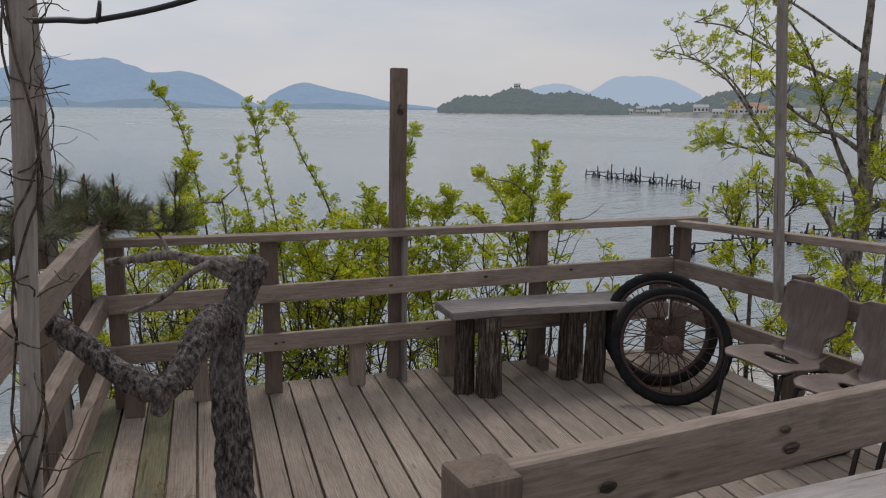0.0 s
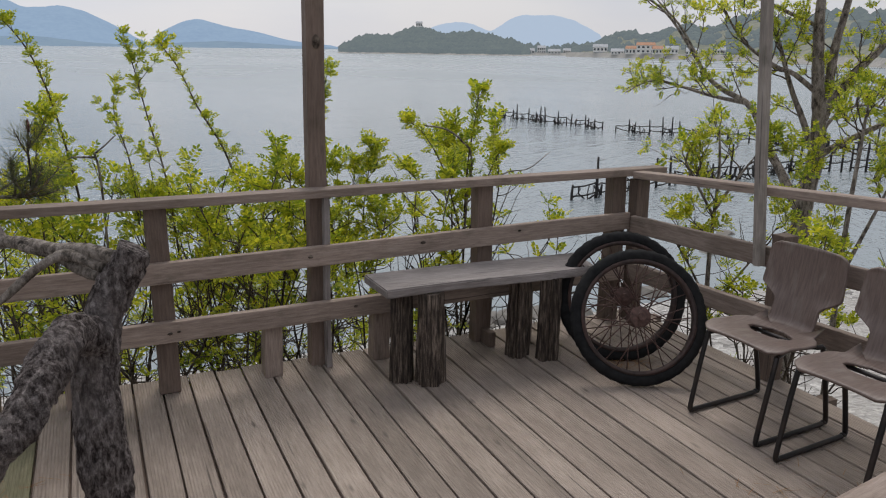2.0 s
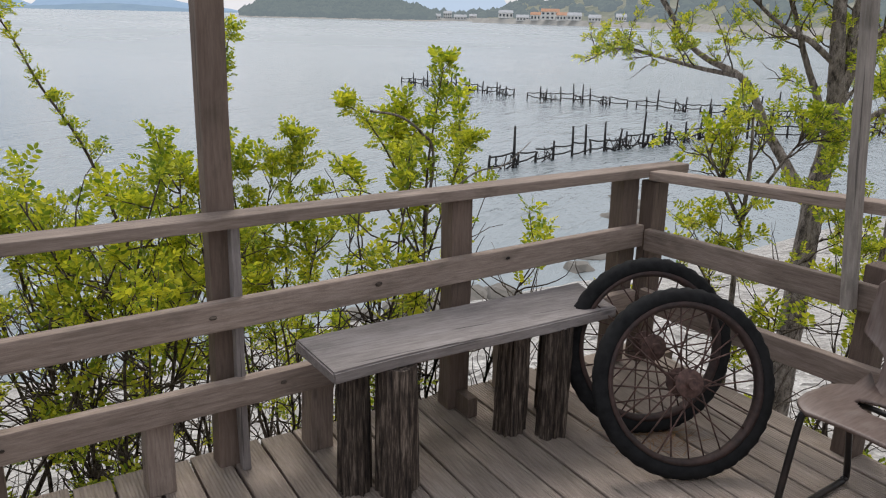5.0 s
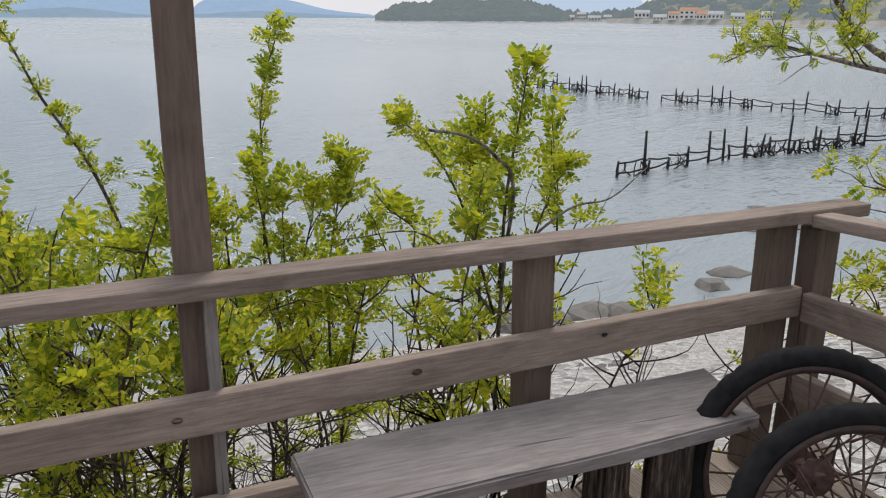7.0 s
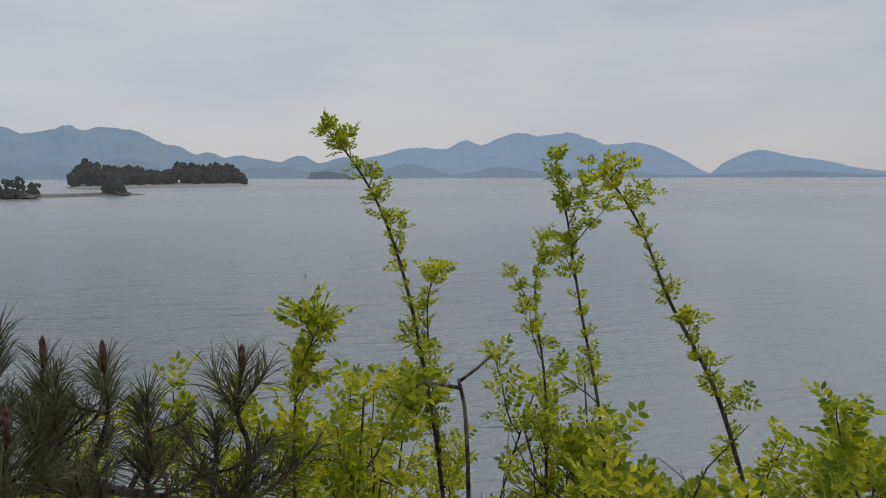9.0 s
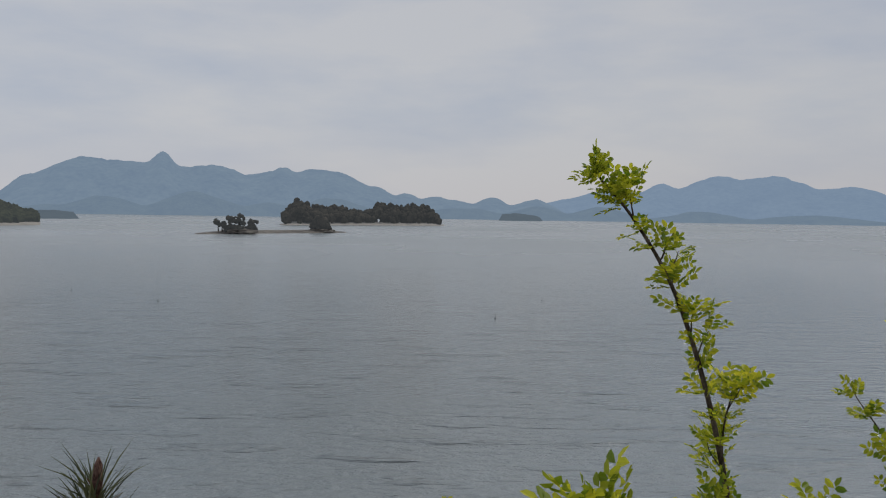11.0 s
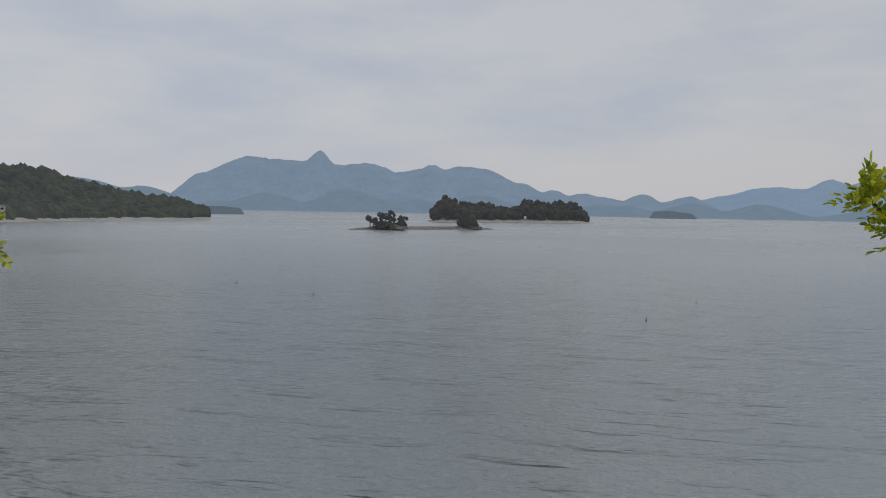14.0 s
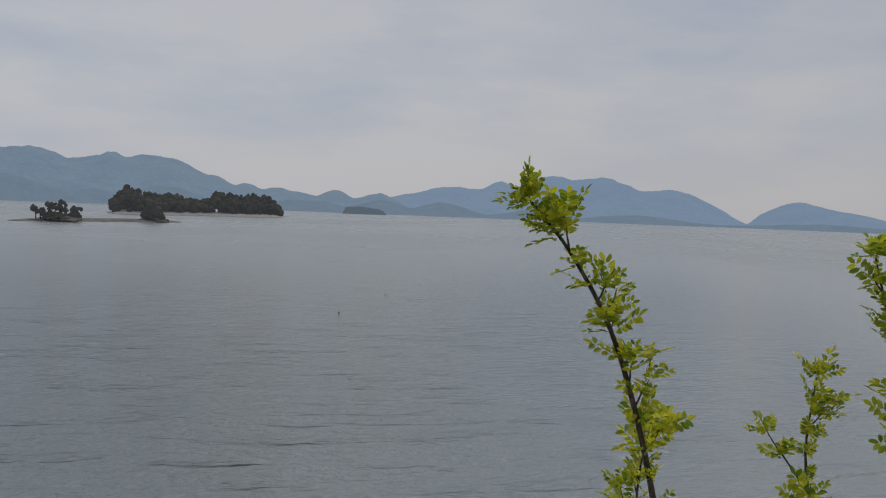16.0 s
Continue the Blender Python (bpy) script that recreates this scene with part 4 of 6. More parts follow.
# the wooded island and its two islets on a sand bar
isle = thing("island", "low dark wooded island in the bay", "island", kind="structure")
r = random.Random(5)
spots = []
for _ in range(900):
    u = r.uniform(0.0, 1.0)
    a = 40.3 - 11.2 * u
    end = min(1, 0.55 + 6 * u, 0.6 + 7 * (1 - u))
    v = r.random()
    hgt = (15.5 + 2.5 * math.sin(9 * u + 1) + 1.5 * math.sin(23 * u)) * end
    d = 505 + 95 * u + 60 * v
    x, y, _ = place(a, d)
    rad = r.uniform(1.3, 3.0)
    spots.append((x, y, SEA + 1.0 + (hgt - rad - 1.0) * min(1.0, r.random() ** 0.6 * (0.55 + 0.6 * v)), rad))
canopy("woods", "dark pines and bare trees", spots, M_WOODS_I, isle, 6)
sv, sf = [], []
for i in range(61):
    u = i / 60
    a = 40.6 - 11.9 * u
    for off, z in ((-9, -0.3), (-3, 0.7), (6, 1.6), (40, 2.0), (75, -0.3)):
        x, y, _ = place(a, 503 + 95 * u + off + 2 * r.random())
        sv.append((x, y, SEA + z * min(1, 12 * min(u, 1 - u) + 0.05) + 0.2 * r.random() - 0.1))
for i in range(60):
    for j in range(4):
        sf.append((i * 5 + j, (i + 1) * 5 + j, (i + 1) * 5 + j + 1, i * 5 + j + 1))
part("rock_base", mesh_from("rock_base", sv, sf, M_SHORE), isle, "pale rocky tide line")

bar = thing("sand_bar", "thin dark sand bar joining the islets", "sand bar", kind="structure")
sv, sf = [], []
for i in range(61):
    u = i / 60
    a = 46.2 - 10.5 * u
    taper = min(1, 5 * u, 6 * (1 - u))
    for off, z in ((-6, -0.25), (-1, 0.65), (4, 0.9), (10, -0.25)):
        x, y, _ = place(a, 262 + 45 * u + off * (0.3 + 0.7 * taper) + r.random())
        sv.append((x, y, SEA + z * (0.3 + taper * 0.9)))
for i in range(60):
    for j in range(3):
        sf.append((i * 4 + j, (i + 1) * 4 + j, (i + 1) * 4 + j + 1, i * 4 + j + 1))
part("rock", mesh_from("rock", sv, sf, M_ROCK), bar)


def blob_rock(name, centre, size, mat, parent, seed):
    bm = bmesh.new()
    bmesh.ops.create_icosphere(bm, subdivisions=3, radius=1.0)
    for v in bm.verts:
        v.co *= 1 + 0.35 * noise.fractal(v.co * 1.7 + Vector((seed, 0, 0)), 0.8, 2.0, 4)
        v.co = Vector((v.co.x * size[0], v.co.y * size[1], v.co.z * size[2]))
    return part(name, bm_mesh(name, bm, mat), parent, m=Matrix.Translation(centre))


islet_a = thing("islet", "small rocky islet with wind-shaped pines", "islet", kind="structure")
blob_rock("rock", place(43.3, 271, SEA + 0.6), (7, 4, 1.6), M_ROCK, islet_a, 1)
spots, trunks = [], Heap()
for k in range(8):
    a = 44.7 - 2.6 * k / 7 + r.uniform(-0.1, 0.1)
    x, y, _ = place(a, 270 + r.uniform(-2, 2))
    h = r.uniform(3.4, 5.8)
    lean = r.uniform(-0.8, 0.8)
    v, f = tube_data([(x, y, SEA + 0.8), (x + lean * 0.5, y, SEA + h * 0.5), (x + lean, y, SEA + h)], [0.22, 0.16, 0.1], 5)
    trunks.add(v, f)
    for _ in range(9):
        spots.append((x + lean + r.uniform(-1.4, 1.4), y + r.uniform(-1, 1), SEA + h + r.uniform(-1.3, 0.5), r.uniform(0.4, 0.85)))
for _ in range(45):
    x, y, _ = place(r.uniform(42.1, 44.3), 270 + r.uniform(-2, 2))
    spots.append((x, y, SEA + 1.4 + r.uniform(0, 1.2), r.uniform(0.5, 1.0)))
part("trunks", trunks.mesh("trunks", M_STAKE), islet_a)
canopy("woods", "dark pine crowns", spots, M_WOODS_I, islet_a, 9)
islet_b = thing("islet", "small rounded islet covered with dark shrubs", "islet", kind="structure")
blob_rock("rock", place(37.5, 300, SEA + 0.4), (6, 4, 1.3), M_ROCK, islet_b, 2)
spots = []
for _ in range(120):
    u = r.gauss(0, 0.33)
    x, y, _ = place(37.55 + u * 0.95, 300 + r.uniform(-2.5, 2.5))
    spots.append((x, y, SEA + 1.2 + max(0, 6.0 * math.exp(-u * u * 3.2) * r.random() ** 0.6), r.uniform(0.6, 1.2)))
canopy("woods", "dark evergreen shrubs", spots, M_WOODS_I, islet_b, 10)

# ---- buildings far off ----


def house(name, at, turn, size, storeys, bays, roof_mat, label, flat=False):
    """Walls with real window recesses, a roof and panes; front looks along -y in its own frame."""
    w, d, h = size
    hs = thing(name, label, "building", at, turn=turn)
    bm = bmesh.new()
    bmesh.ops.create_cube(bm, size=1.0, matrix=Matrix.Translation((0, 0, h / 2)) @ Matrix.Diagonal((w, d, h, 1)))
    part("wall", bm_mesh("wall", bm, M_WALL), hs)
    bm = bmesh.new()
    if flat:
        bmesh.ops.create_cube(bm, size=1.0, matrix=Matrix.Translation((0, 0, h + 0.15)) @ Matrix.Diagonal((w + 0.4, d + 0.4, 0.3, 1)))
    else:
        o, t = 0.5, h + 0.28 * d
        vv = [bm.verts.new(c) for c in ((-w / 2 - o, -d / 2 - o, h - 0.1), (w / 2 + o, -d / 2 - o, h - 0.1), (w / 2 + o, d / 2 + o, h - 0.1), (-w / 2 - o, d / 2 + o, h - 0.1), (-w / 2, 0, t), (w / 2, 0, t))]
        for f in ((0, 1, 5, 4), (2, 3, 4, 5), (1, 2, 5), (3, 0, 4), (3, 2, 1, 0)):
            bm.faces.new([vv[i] for i in f])
    part("roof", bm_mesh("roof", bm, roof_mat), hs)
    for s in range(storeys):
        for k in range(bays):
            x = -w / 2 + w * (k + 0.5) / bays
            z = h * (s + 0.52) / storeys
            ww, hh = w / bays * 0.5, h / storeys * 0.45
            bm = bmesh.new()
            bmesh.ops.create_cube(bm, size=1.0, matrix=Matrix.Translation((x, -d / 2 - 0.02, z)) @ Matrix.Diagonal((ww, 0.12, hh, 1)))
            part("window", bm_mesh("window", bm, M_PANE), hs)
    return hs


x, y, _ = place(69.7, 297)
house("building", (x, y, SEA + 1.2), 69.7, (11.0, 7, 4.4), 3, 6, M_GREYROOF, "pale flat-roofed three-storey building on the western shore", True)
x, y, _ = place(71.8, 292)
house("building", (x, y, SEA + 1.2), 71.8, (8.0, 5, 1.7), 1, 4, M_GREYROOF, "low grey-roofed sheds beside the western shore")
for k, (a, d, z, w, h, mat) in enumerate(((-30.4, 985, 1.5, 14, 4, M_GREYROOF), (-31.3, 990, 2, 10, 7, M_GREYROOF), (-32.2, 985, 1.5, 15, 3.5, M_GREYROOF), (-33.1, 992, 2, 9, 4, M_GREYROOF), (-35.4, 798, 5, 14, 5, M_GREYROOF), (-36.6, 770, 3, 12, 3, M_GREYROOF), (-37.6, 752, 3.5, 12, 5, M_ROOF), (-38.5, 733, 4.5, 16, 7, M_ROOF), (-39.4, 716, 4, 11, 4.5, M_ROOF), (-40.2, 700, 4.5, 12, 4, M_GREYROOF), (-41.6, 678, 4, 10, 3, M_GREYROOF), (-43.4, 650, 5, 8, 3, M_GREYROOF))):
    x, y, _ = place(a, d)
    house("house", (x, y, SEA + z), a, (w, 9, h), 1 if h < 7 else 2, 4, mat, "small pale house on the far eastern shore" if mat is M_GREYROOF else "small orange-roofed house on the far eastern shore")
x, y, _ = place(-22.55, 1000)
house("pavilion", (x, y, 27.0), -22.55, (8, 6, 5.0), 1, 3, M_GREYROOF, "small pavilion on top of the wooded headland")

# ---- stake fences in the shallows ----


def stake_fence(label, runs, seed, gap):
    r = random.Random(seed)
    root = thing("stake_fence", label, "stake fence")
    for run in runs:
        pts = [Vector((*p, 0)) for p in run]
        total = sum((pts[i + 1] - pts[i]).length for i in range(len(pts) - 1))
        s, tops = 0.0, []
        while s < total:
            q, acc = s, None
            for i in range(len(pts) - 1):
                ln = (pts[i + 1] - pts[i]).length
                if q <= ln:
                    acc = pts[i].lerp(pts[i + 1], q / ln)
                    break
                q -= ln
            if acc is None:
                break
            h = r.choice((0.5, 0.7, 0.9, 1.1, 1.2, 1.5, 1.9))
            x, y = acc.x + r.uniform(-0.25, 0.25), acc.y + r.uniform(-0.25, 0.25)
            lean = (r.uniform(-0.09, 0.09), r.uniform(-0.06, 0.06))
            pth = [(x, y, SEA - 1.0), (x + lean[0] * 0.5, y, SEA + h * 0.5), (x + lean[0], y + lean[1], SEA + h)]
            part("stake", tube("stake", pth, [0.075, 0.065, 0.05], M_STAKE, 6, 0.1, r), root)
            tops.append((x, y))
            s += gap * r.uniform(0.55, 1.35)
        net = Heap()
        for i in range(len(tops) - 1):
            (x0, y0), (x1, y1) = tops[i], tops[i + 1]
            for lvl in (0.22, 0.62):
                if r.random() < 0.93:
                    z0, z1 = SEA + lvl + r.uniform(-0.12, 0.12), SEA + lvl + r.uniform(-0.12, 0.12)
                    v, f = tube_data([(x0, y0, z0), ((x0 + x1) / 2, (y0 + y1) / 2, (z0 + z1) / 2 - 0.05), (x1, y1, z1)], 0.04, 5)
                    net.add(v, f)
            if r.random() < 0.55:
                for _ in range(7):
                    t = r.random()
                    x, y = x0 + (x1 - x0) * t, y0 + (y1 - y0) * t
                    v, f = tube_data([(x, y, SEA + r.uniform(0.35, 0.75)), (x + r.uniform(-0.4, 0.4), y + r.uniform(-0.2, 0.2), SEA + 0.25), (x + r.uniform(-0.5, 0.5), y + r.uniform(-0.3, 0.3), SEA - 0.05)], r.uniform(0.015, 0.045), 4)
                    net.add(v, f)
        part("netting", net.mesh("netting", M_STAKE), root, "dark poles and sagging nets")
    return root


stake_fence("long line of dark stakes with sagging nets in the sea", [[(34.2, 66.7), (37.4, 51.5)], [(37.6, 50.2), (43.4, 38.2), (50, 27), (60, 14)]], 3, 0.95)
stake_fence("line of dark stakes with sagging nets near the shore", [[(16.9, 25.4), (19.6, 26.4), (22.6, 26.9), (34.5, 28.2), (46, 24)]], 4, 0.9)

for k, (t_a, d) in enumerate(((52.6, 74), (47.0, 64), (23.5, 54), (20.5, 66), (65, 78))):
    x, y, _ = place(t_a, d)
    fl = thing("buoy", "small dark float marking a net", "buoy", (x, y, SEA), group="net floats")
    bm = bmesh.new()
    bmesh.ops.create_uvsphere(bm, u_segments=12, v_segments=8, radius=0.07, matrix=Matrix.Translation((0, 0, 0.02)))
    part("float", bm_mesh("float", bm, M_FLOAT, True), fl)
    part("stick", tube("stick", [(0, 0, 0), (0.02, 0, 0.35)], 0.012, M_STAKE, 6), fl)

# shore rocks near the water line
for k in range(22):
    rr = random.Random(100 + k)
    x, y = rr.uniform(3, 19), 0
    y = 9.5 + 0.55 * (x - 3) + rr.uniform(-1.6, 1.4)
    z = max(ground_height(x, y), SEA - 0.15)
    s = rr.uniform(0.15, 0.5)
    bm = bmesh.new()
    bmesh.ops.create_icosphere(bm, subdivisions=2, radius=1.0)
    for v in bm.verts:
        v.co *= 1 + 0.3 * noise.fractal(v.co * 1.4 + Vector((k, 3, 0)), 0.8, 2.0, 3)
        v.co = Vector((v.co.x * s * 1.3, v.co.y * s, v.co.z * s * 0.55))
    ob = new("rock", bm_mesh("rock", bm, M_ROCK))
    ob.matrix_basis = pose(x, y, z + s * 0.1, 0, 0, rr.uniform(0, 360))
    tagged(ob, "dark rounded rock at the water's edge", "rock", "shore rocks")

# ---- plants ----


def leaflet_template(pairs, seed):
    """One pinnate leaf along x, one unit long: folded oval leaflets in pairs and one at the tip."""
    r = random.Random(seed)
    verts, faces = [], []

    def leaflet(base, direction, length, width, fold):
        d = Vector(direction).normalized()
        side = Vector((0, 0, 1)).cross(d).normalized()
        up = d.cross(side)
        o = len(verts)
        b = Vector(base)
        for along, across, lift in ((0, 0, 0), (0.3, 0.85, 1), (0.72, 0.8, 1), (1, 0, 0.1), (0.72, -0.8, 1), (0.3, -0.85, 1)):
            verts.append(tuple(b + d * (along * length) + side * (across * width / 2) + up * (lift * fold)))
        faces.append((o, o + 1, o + 2, o + 3))
        faces.append((o, o + 3, o + 4, o + 5))

    for k in range(pairs):
        x = 0.22 + 0.66 * k / max(pairs - 1, 1)
        droop = -0.10 * x * x
        for s in (-1, 1):
            leaflet((x, 0.01 * s, droop), (0.45 + r.uniform(-0.15, 0.15), s, r.uniform(-0.35, 0.25)), r.uniform(0.28, 0.37), r.uniform(0.155, 0.205), r.uniform(0.02, 0.055))
    leaflet((0.92, 0, -0.09), (1, r.uniform(-0.2, 0.2), -0.2), 0.32, 0.18, 0.03)
    # the thin stalk
    o = len(verts)
    verts.extend([(0, 0.006, 0), (0, -0.006, 0), (0.95, -0.004, -0.09), (0.95, 0.004, -0.09)])
    faces.append((o, o + 1, o + 2, o + 3))
    return np.array(verts), faces


LEAF_KINDS = [leaflet_template(p, s) for p, s in ((4, 1), (4, 2), (5, 3), (5, 4), (6, 5))]


def leaves_mesh(name, sites, mat, seed):
    """sites: (place, direction, size). All leaves of one plant in one mesh."""
    rs = np.random.RandomState(seed)
    vs, fs, o = [], [], 0
    for p, d, size in sites:
        tv, tf = LEAF_KINDS[rs.randint(len(LEAF_KINDS))]
        x = np.array(d, float)
        x /= np.linalg.norm(x) + 1e-9
        ref = np.array((0, 0, 1.0)) + rs.normal(0, 0.55, 3)
        y = np.cross(ref, x)
        y /= np.linalg.norm(y) + 1e-9
        z = np.cross(x, y)
        vs.append((tv * size) @ np.array((x, y, z)) + np.array(p))
        fs.extend(tuple(i + o for i in f) for f in tf)
        o += len(tv)
    me = bpy.data.meshes.new(name)
    if vs:
        me.from_pydata(np.concatenate(vs).tolist(), [], fs)
    me.materials.append(mat)
    return me


def leaf_node(sites, p, along, r, size, count):
    """A tuft of young leaves at one bud."""
    along = Vector(along).normalized()
    a0 = r.uniform(0, 6.28)
    s = along.orthogonal().normalized()
    t = along.cross(s)
    count += 1
    for k in range(count):
        a = a0 + k * 6.28 / count + r.uniform(-0.5, 0.5)
        d = (s * math.cos(a) + t * math.sin(a)) * r.uniform(0.4, 1.0) + along * r.uniform(0.3, 0.9) + Vector((0, 0, r.uniform(-0.1, 0.35)))
        sites.append((p, d, size * r.uniform(0.55, 1.1)))


def wander(start, direction, length, r, steps=8, bend=0.25, rise=0.1):
    p, d = Vector(start), Vector(direction).normalized()
    out = [p.copy()]
    for _ in range(steps):
        d = (d + Vector((r.uniform(-bend, bend), r.uniform(-bend, bend), r.uniform(-bend, bend) + rise))).normalized()
        p = p + d * (length / steps)
        out.append(p.copy())
    return out


def limb(heap, path, r0, r1, sides=6, jitter=0.06, r=None):
    n = len(path)
    v, f = tube_data(path, [r0 + (r1 - r0) * i / (n - 1) for i in range(n)], sides, jitter, r)
    heap.add(v, f)


def along_path(path, u):
    k = min(int(u * (len(path) - 1)), len(path) - 2)
    t = u * (len(path) - 1) - k
    return path[k].lerp(path[k + 1], t), (path[k + 1] - path[k]).normalized()


def leafy_twig(heap, sites, start, direction, length, r, size, rad=0.004, spacing=0.055, from_u=0.15, tuft=(2, 4), rise=0.12, bend=0.22, leafy=1.0):
    path = wander(start, direction, length, r, 7, bend, rise)
    limb(heap, path, rad, rad * 0.35, 5)
    u = from_u
    while u <= 1.0:
        if r.random() < leafy:
            p, d = along_path(path, min(u, 0.999))
            leaf_node(sites, p, d, r, size, r.randint(*tuft))
        u += spacing / length * r.uniform(0.7, 1.4)
    return path


def shoot(heap, sites, points, r, size, rad, spacing=0.042, from_u=0.0, tuft=(2, 4), sides=7):
    """A long shoot through given points: uneven tufts of leaves with gaps between, and short leafy side twigs."""
    path = smooth_path(points, 6)
    limb(heap, path, rad, rad * 0.3, sides)
    total = sum((path[i + 1] - path[i]).length for i in range(len(path) - 1))
    u = from_u
    while u <= 0.97:
        p, d = along_path(path, min(u, 0.999))
        k = r.random()
        if k < 0.13 and u < 0.75 and rad < 0.0075:
            out = Vector((r.uniform(-1, 1), r.uniform(-1, 1), 0.5)).normalized()
            leafy_twig(heap, sites, p, d * 0.5 + out, r.uniform(0.12, 0.24), r, size * 1.15, 0.0028, 0.06, 0.45, (3, 5))
        elif k < 0.32:
            leafy_twig(heap, sites, p, d * 0.6 + Vector((r.uniform(-1, 1), r.uniform(-1, 1), 0.2)), r.uniform(0.04, 0.08), r, size * 1.1, 0.0022, 0.035, 0.4, (2, 4))
        else:
            leaf_node(sites, p, d, r, size * r.uniform(0.75, 1.1), r.randint(*tuft) + 1)
        u += spacing / total * r.uniform(0.55, 1.6)
    for _ in range(3):
        leaf_node(sites, path[-1], path[-1] - path[-2], r, size * 1.15, 3)
    return path


def shrub(label, base, top, spread, stems, seed, leaf_size=0.100, leafy_from=0.45, density=1.0, shoots=(), bare=0.15, category="shrub", thick=(0.008, 0.021)):
    """A many-stemmed locust bush: bare dark stems below, fresh leaves above."""
    r = random.Random(seed)
    bx, by = base
    bz = ground_height(bx, by) - 0.05
    root = thing("shrub", label, category, (bx, by, bz), group="locust shrubs")
    off = Vector((bx, by, bz))
    sites = []
    for s in range(stems):
        heap = Heap()
        a = 6.28 * (s + r.uniform(-0.4, 0.4)) / stems
        ln = (top - bz) * r.uniform(0.78, 1.0)
        d = Vector((math.cos(a) * spread * r.uniform(0.2, 1.9), math.sin(a) * spread * r.uniform(0.2, 0.9), 1))
        path = wander(Vector((math.cos(a) * 0.14, math.sin(a) * 0.14, 0)), d, ln, r, 11, 0.19, 0.10)
        limb(heap, path, r.uniform(*thick), 0.003, 7, 0.08, r)
        if leafy_from > 0.3:
            leaf_node(sites, path[-1], path[-1] - path[-2], r, leaf_size, 4)
            leaf_node(sites, path[-2], path[-1] - path[-2], r, leaf_size, 3)
        for _ in range(int(r.randint(15, 19) * density)):
            u = r.uniform(0.40, 1.0)
            p, dd = along_path(path, min(u, 0.999))
            z = p.z + bz
            lf = max(0.10 if leafy_from > 0.3 else 0.0, min(1.0, (z - leafy_from + 0.40) / 0.6))
            if r.random() < bare and u < 0.8:
                lf *= 0.15
            tw = Vector((r.uniform(-1, 1), r.uniform(-1, 1), r.uniform(0.0, 0.9)))
            leafy_twig(heap, sites, p, tw, r.uniform(0.14, 0.36), r, leaf_size, 0.0042, 0.05, 0.25, (2, 4), leafy=lf)
        for _ in range(13):
            p, dd = along_path(path, r.uniform(0.08, 0.9))
            limb(heap, wander(p, (r.uniform(-1, 1), r.uniform(-1, 1), r.uniform(-0.1, 0.7)), r.uniform(0.25, 0.75), r, 8, 0.36, 0.02), 0.0045, 0.0012, 5)
        if bx < 0.3:
            heap.v = [Vector((q.x, max(q.y, 0.19 - by), q.z)) for q in heap.v]
        else:
            heap.v = [Vector((max(q.x, 0.30 - bx), q.y, q.z)) for q in heap.v]
        part("stem", heap.mesh("stem", M_TWIG), root)
    for pts, rad, size in shoots:
        heap = Heap()
        shoot(heap, sites, [Vector(q) - off for q in pts], r, size, rad)
        part("shoot", heap.mesh("shoot", M_TWIG), root)
    if bx < 0.3:
        sites = [q for q in sites if q[0].y + by > 0.24]
    else:
        sites = [q for q in sites if q[0].x + bx > 0.36]
    ob = part("foliage", leaves_mesh("foliage", sites, M_LEAF, seed), root, "fresh yellow-green leaflets")
    ob["kind"] = "stuff"
    return root


SH = "leafing locust shrub with fresh yellow-green leaves"
shrub(SH + " and one long arching shoot", (-3.00, 1.30), 1.08, 0.22, 9, 11, leafy_from=0.52, shoots=(
    (((-2.91, 1.32, 0.35), (-2.95, 1.29, 0.8), (-3.00, 1.25, 1.15), (-3.045, 1.22, 1.37), (-3.10, 1.18, 1.55), (-3.17, 1.15, 1.68), (-3.24, 1.14, 1.765)), 0.0078, 0.052),
    (((-3.00, 1.60, 0.5), (-3.05, 1.60, 0.9), (-3.06, 1.58, 1.15), (-3.04, 1.58, 1.28)), 0.005, 0.06),
    (((-3.10, 0.62, 0.3), (-3.11, 0.60, 0.9), (-3.09, 0.59, 1.15), (-3.03, 0.58, 1.29)), 0.005, 0.07)))
shrub(SH + " and tall slender shoots", (-2.55, 1.20), 1.20, 0.22, 8, 12, leafy_from=0.52, shoots=(
    (((-2.40, 1.45, 0.3), (-2.44, 1.5, 0.8), (-2.52, 1.55, 1.2), (-2.57, 1.6, 1.48), (-2.615, 1.62, 1.68)), 0.007, 0.058),
    (((-1.93, 1.3, 0.4), (-2.085, 1.32, 0.95), (-2.235, 1.35, 1.25), (-2.33, 1.37, 1.48), (-2.425, 1.38, 1.63)), 0.008, 0.058),
    (((-2.62, 1.5, 0.5), (-2.64, 1.6, 0.9), (-2.70, 1.75, 1.18), (-2.68, 1.82, 1.39)), 0.006, 0.058)))
shrub(SH, (-2.15, 0.95), 1.17, 0.22, 8, 13, leafy_from=0.52)
shrub(SH, (-1.66, 1.05), 1.10, 0.22, 8, 14, leafy_from=0.52, shoots=(
    (((-1.50, 1.40, 0.4), (-1.47, 1.42, 0.85), (-1.46, 1.45, 1.15), (-1.41, 1.5, 1.34), (-1.355, 1.52, 1.48)), 0.006, 0.07),))
shrub(SH, (-3.45, 1.15), 0.92, 0.2, 8, 15, leafy_from=0.52)
shrub(SH, (-2.60, 0.65), 0.80, 0.24, 5, 24, leafy_from=0.52)
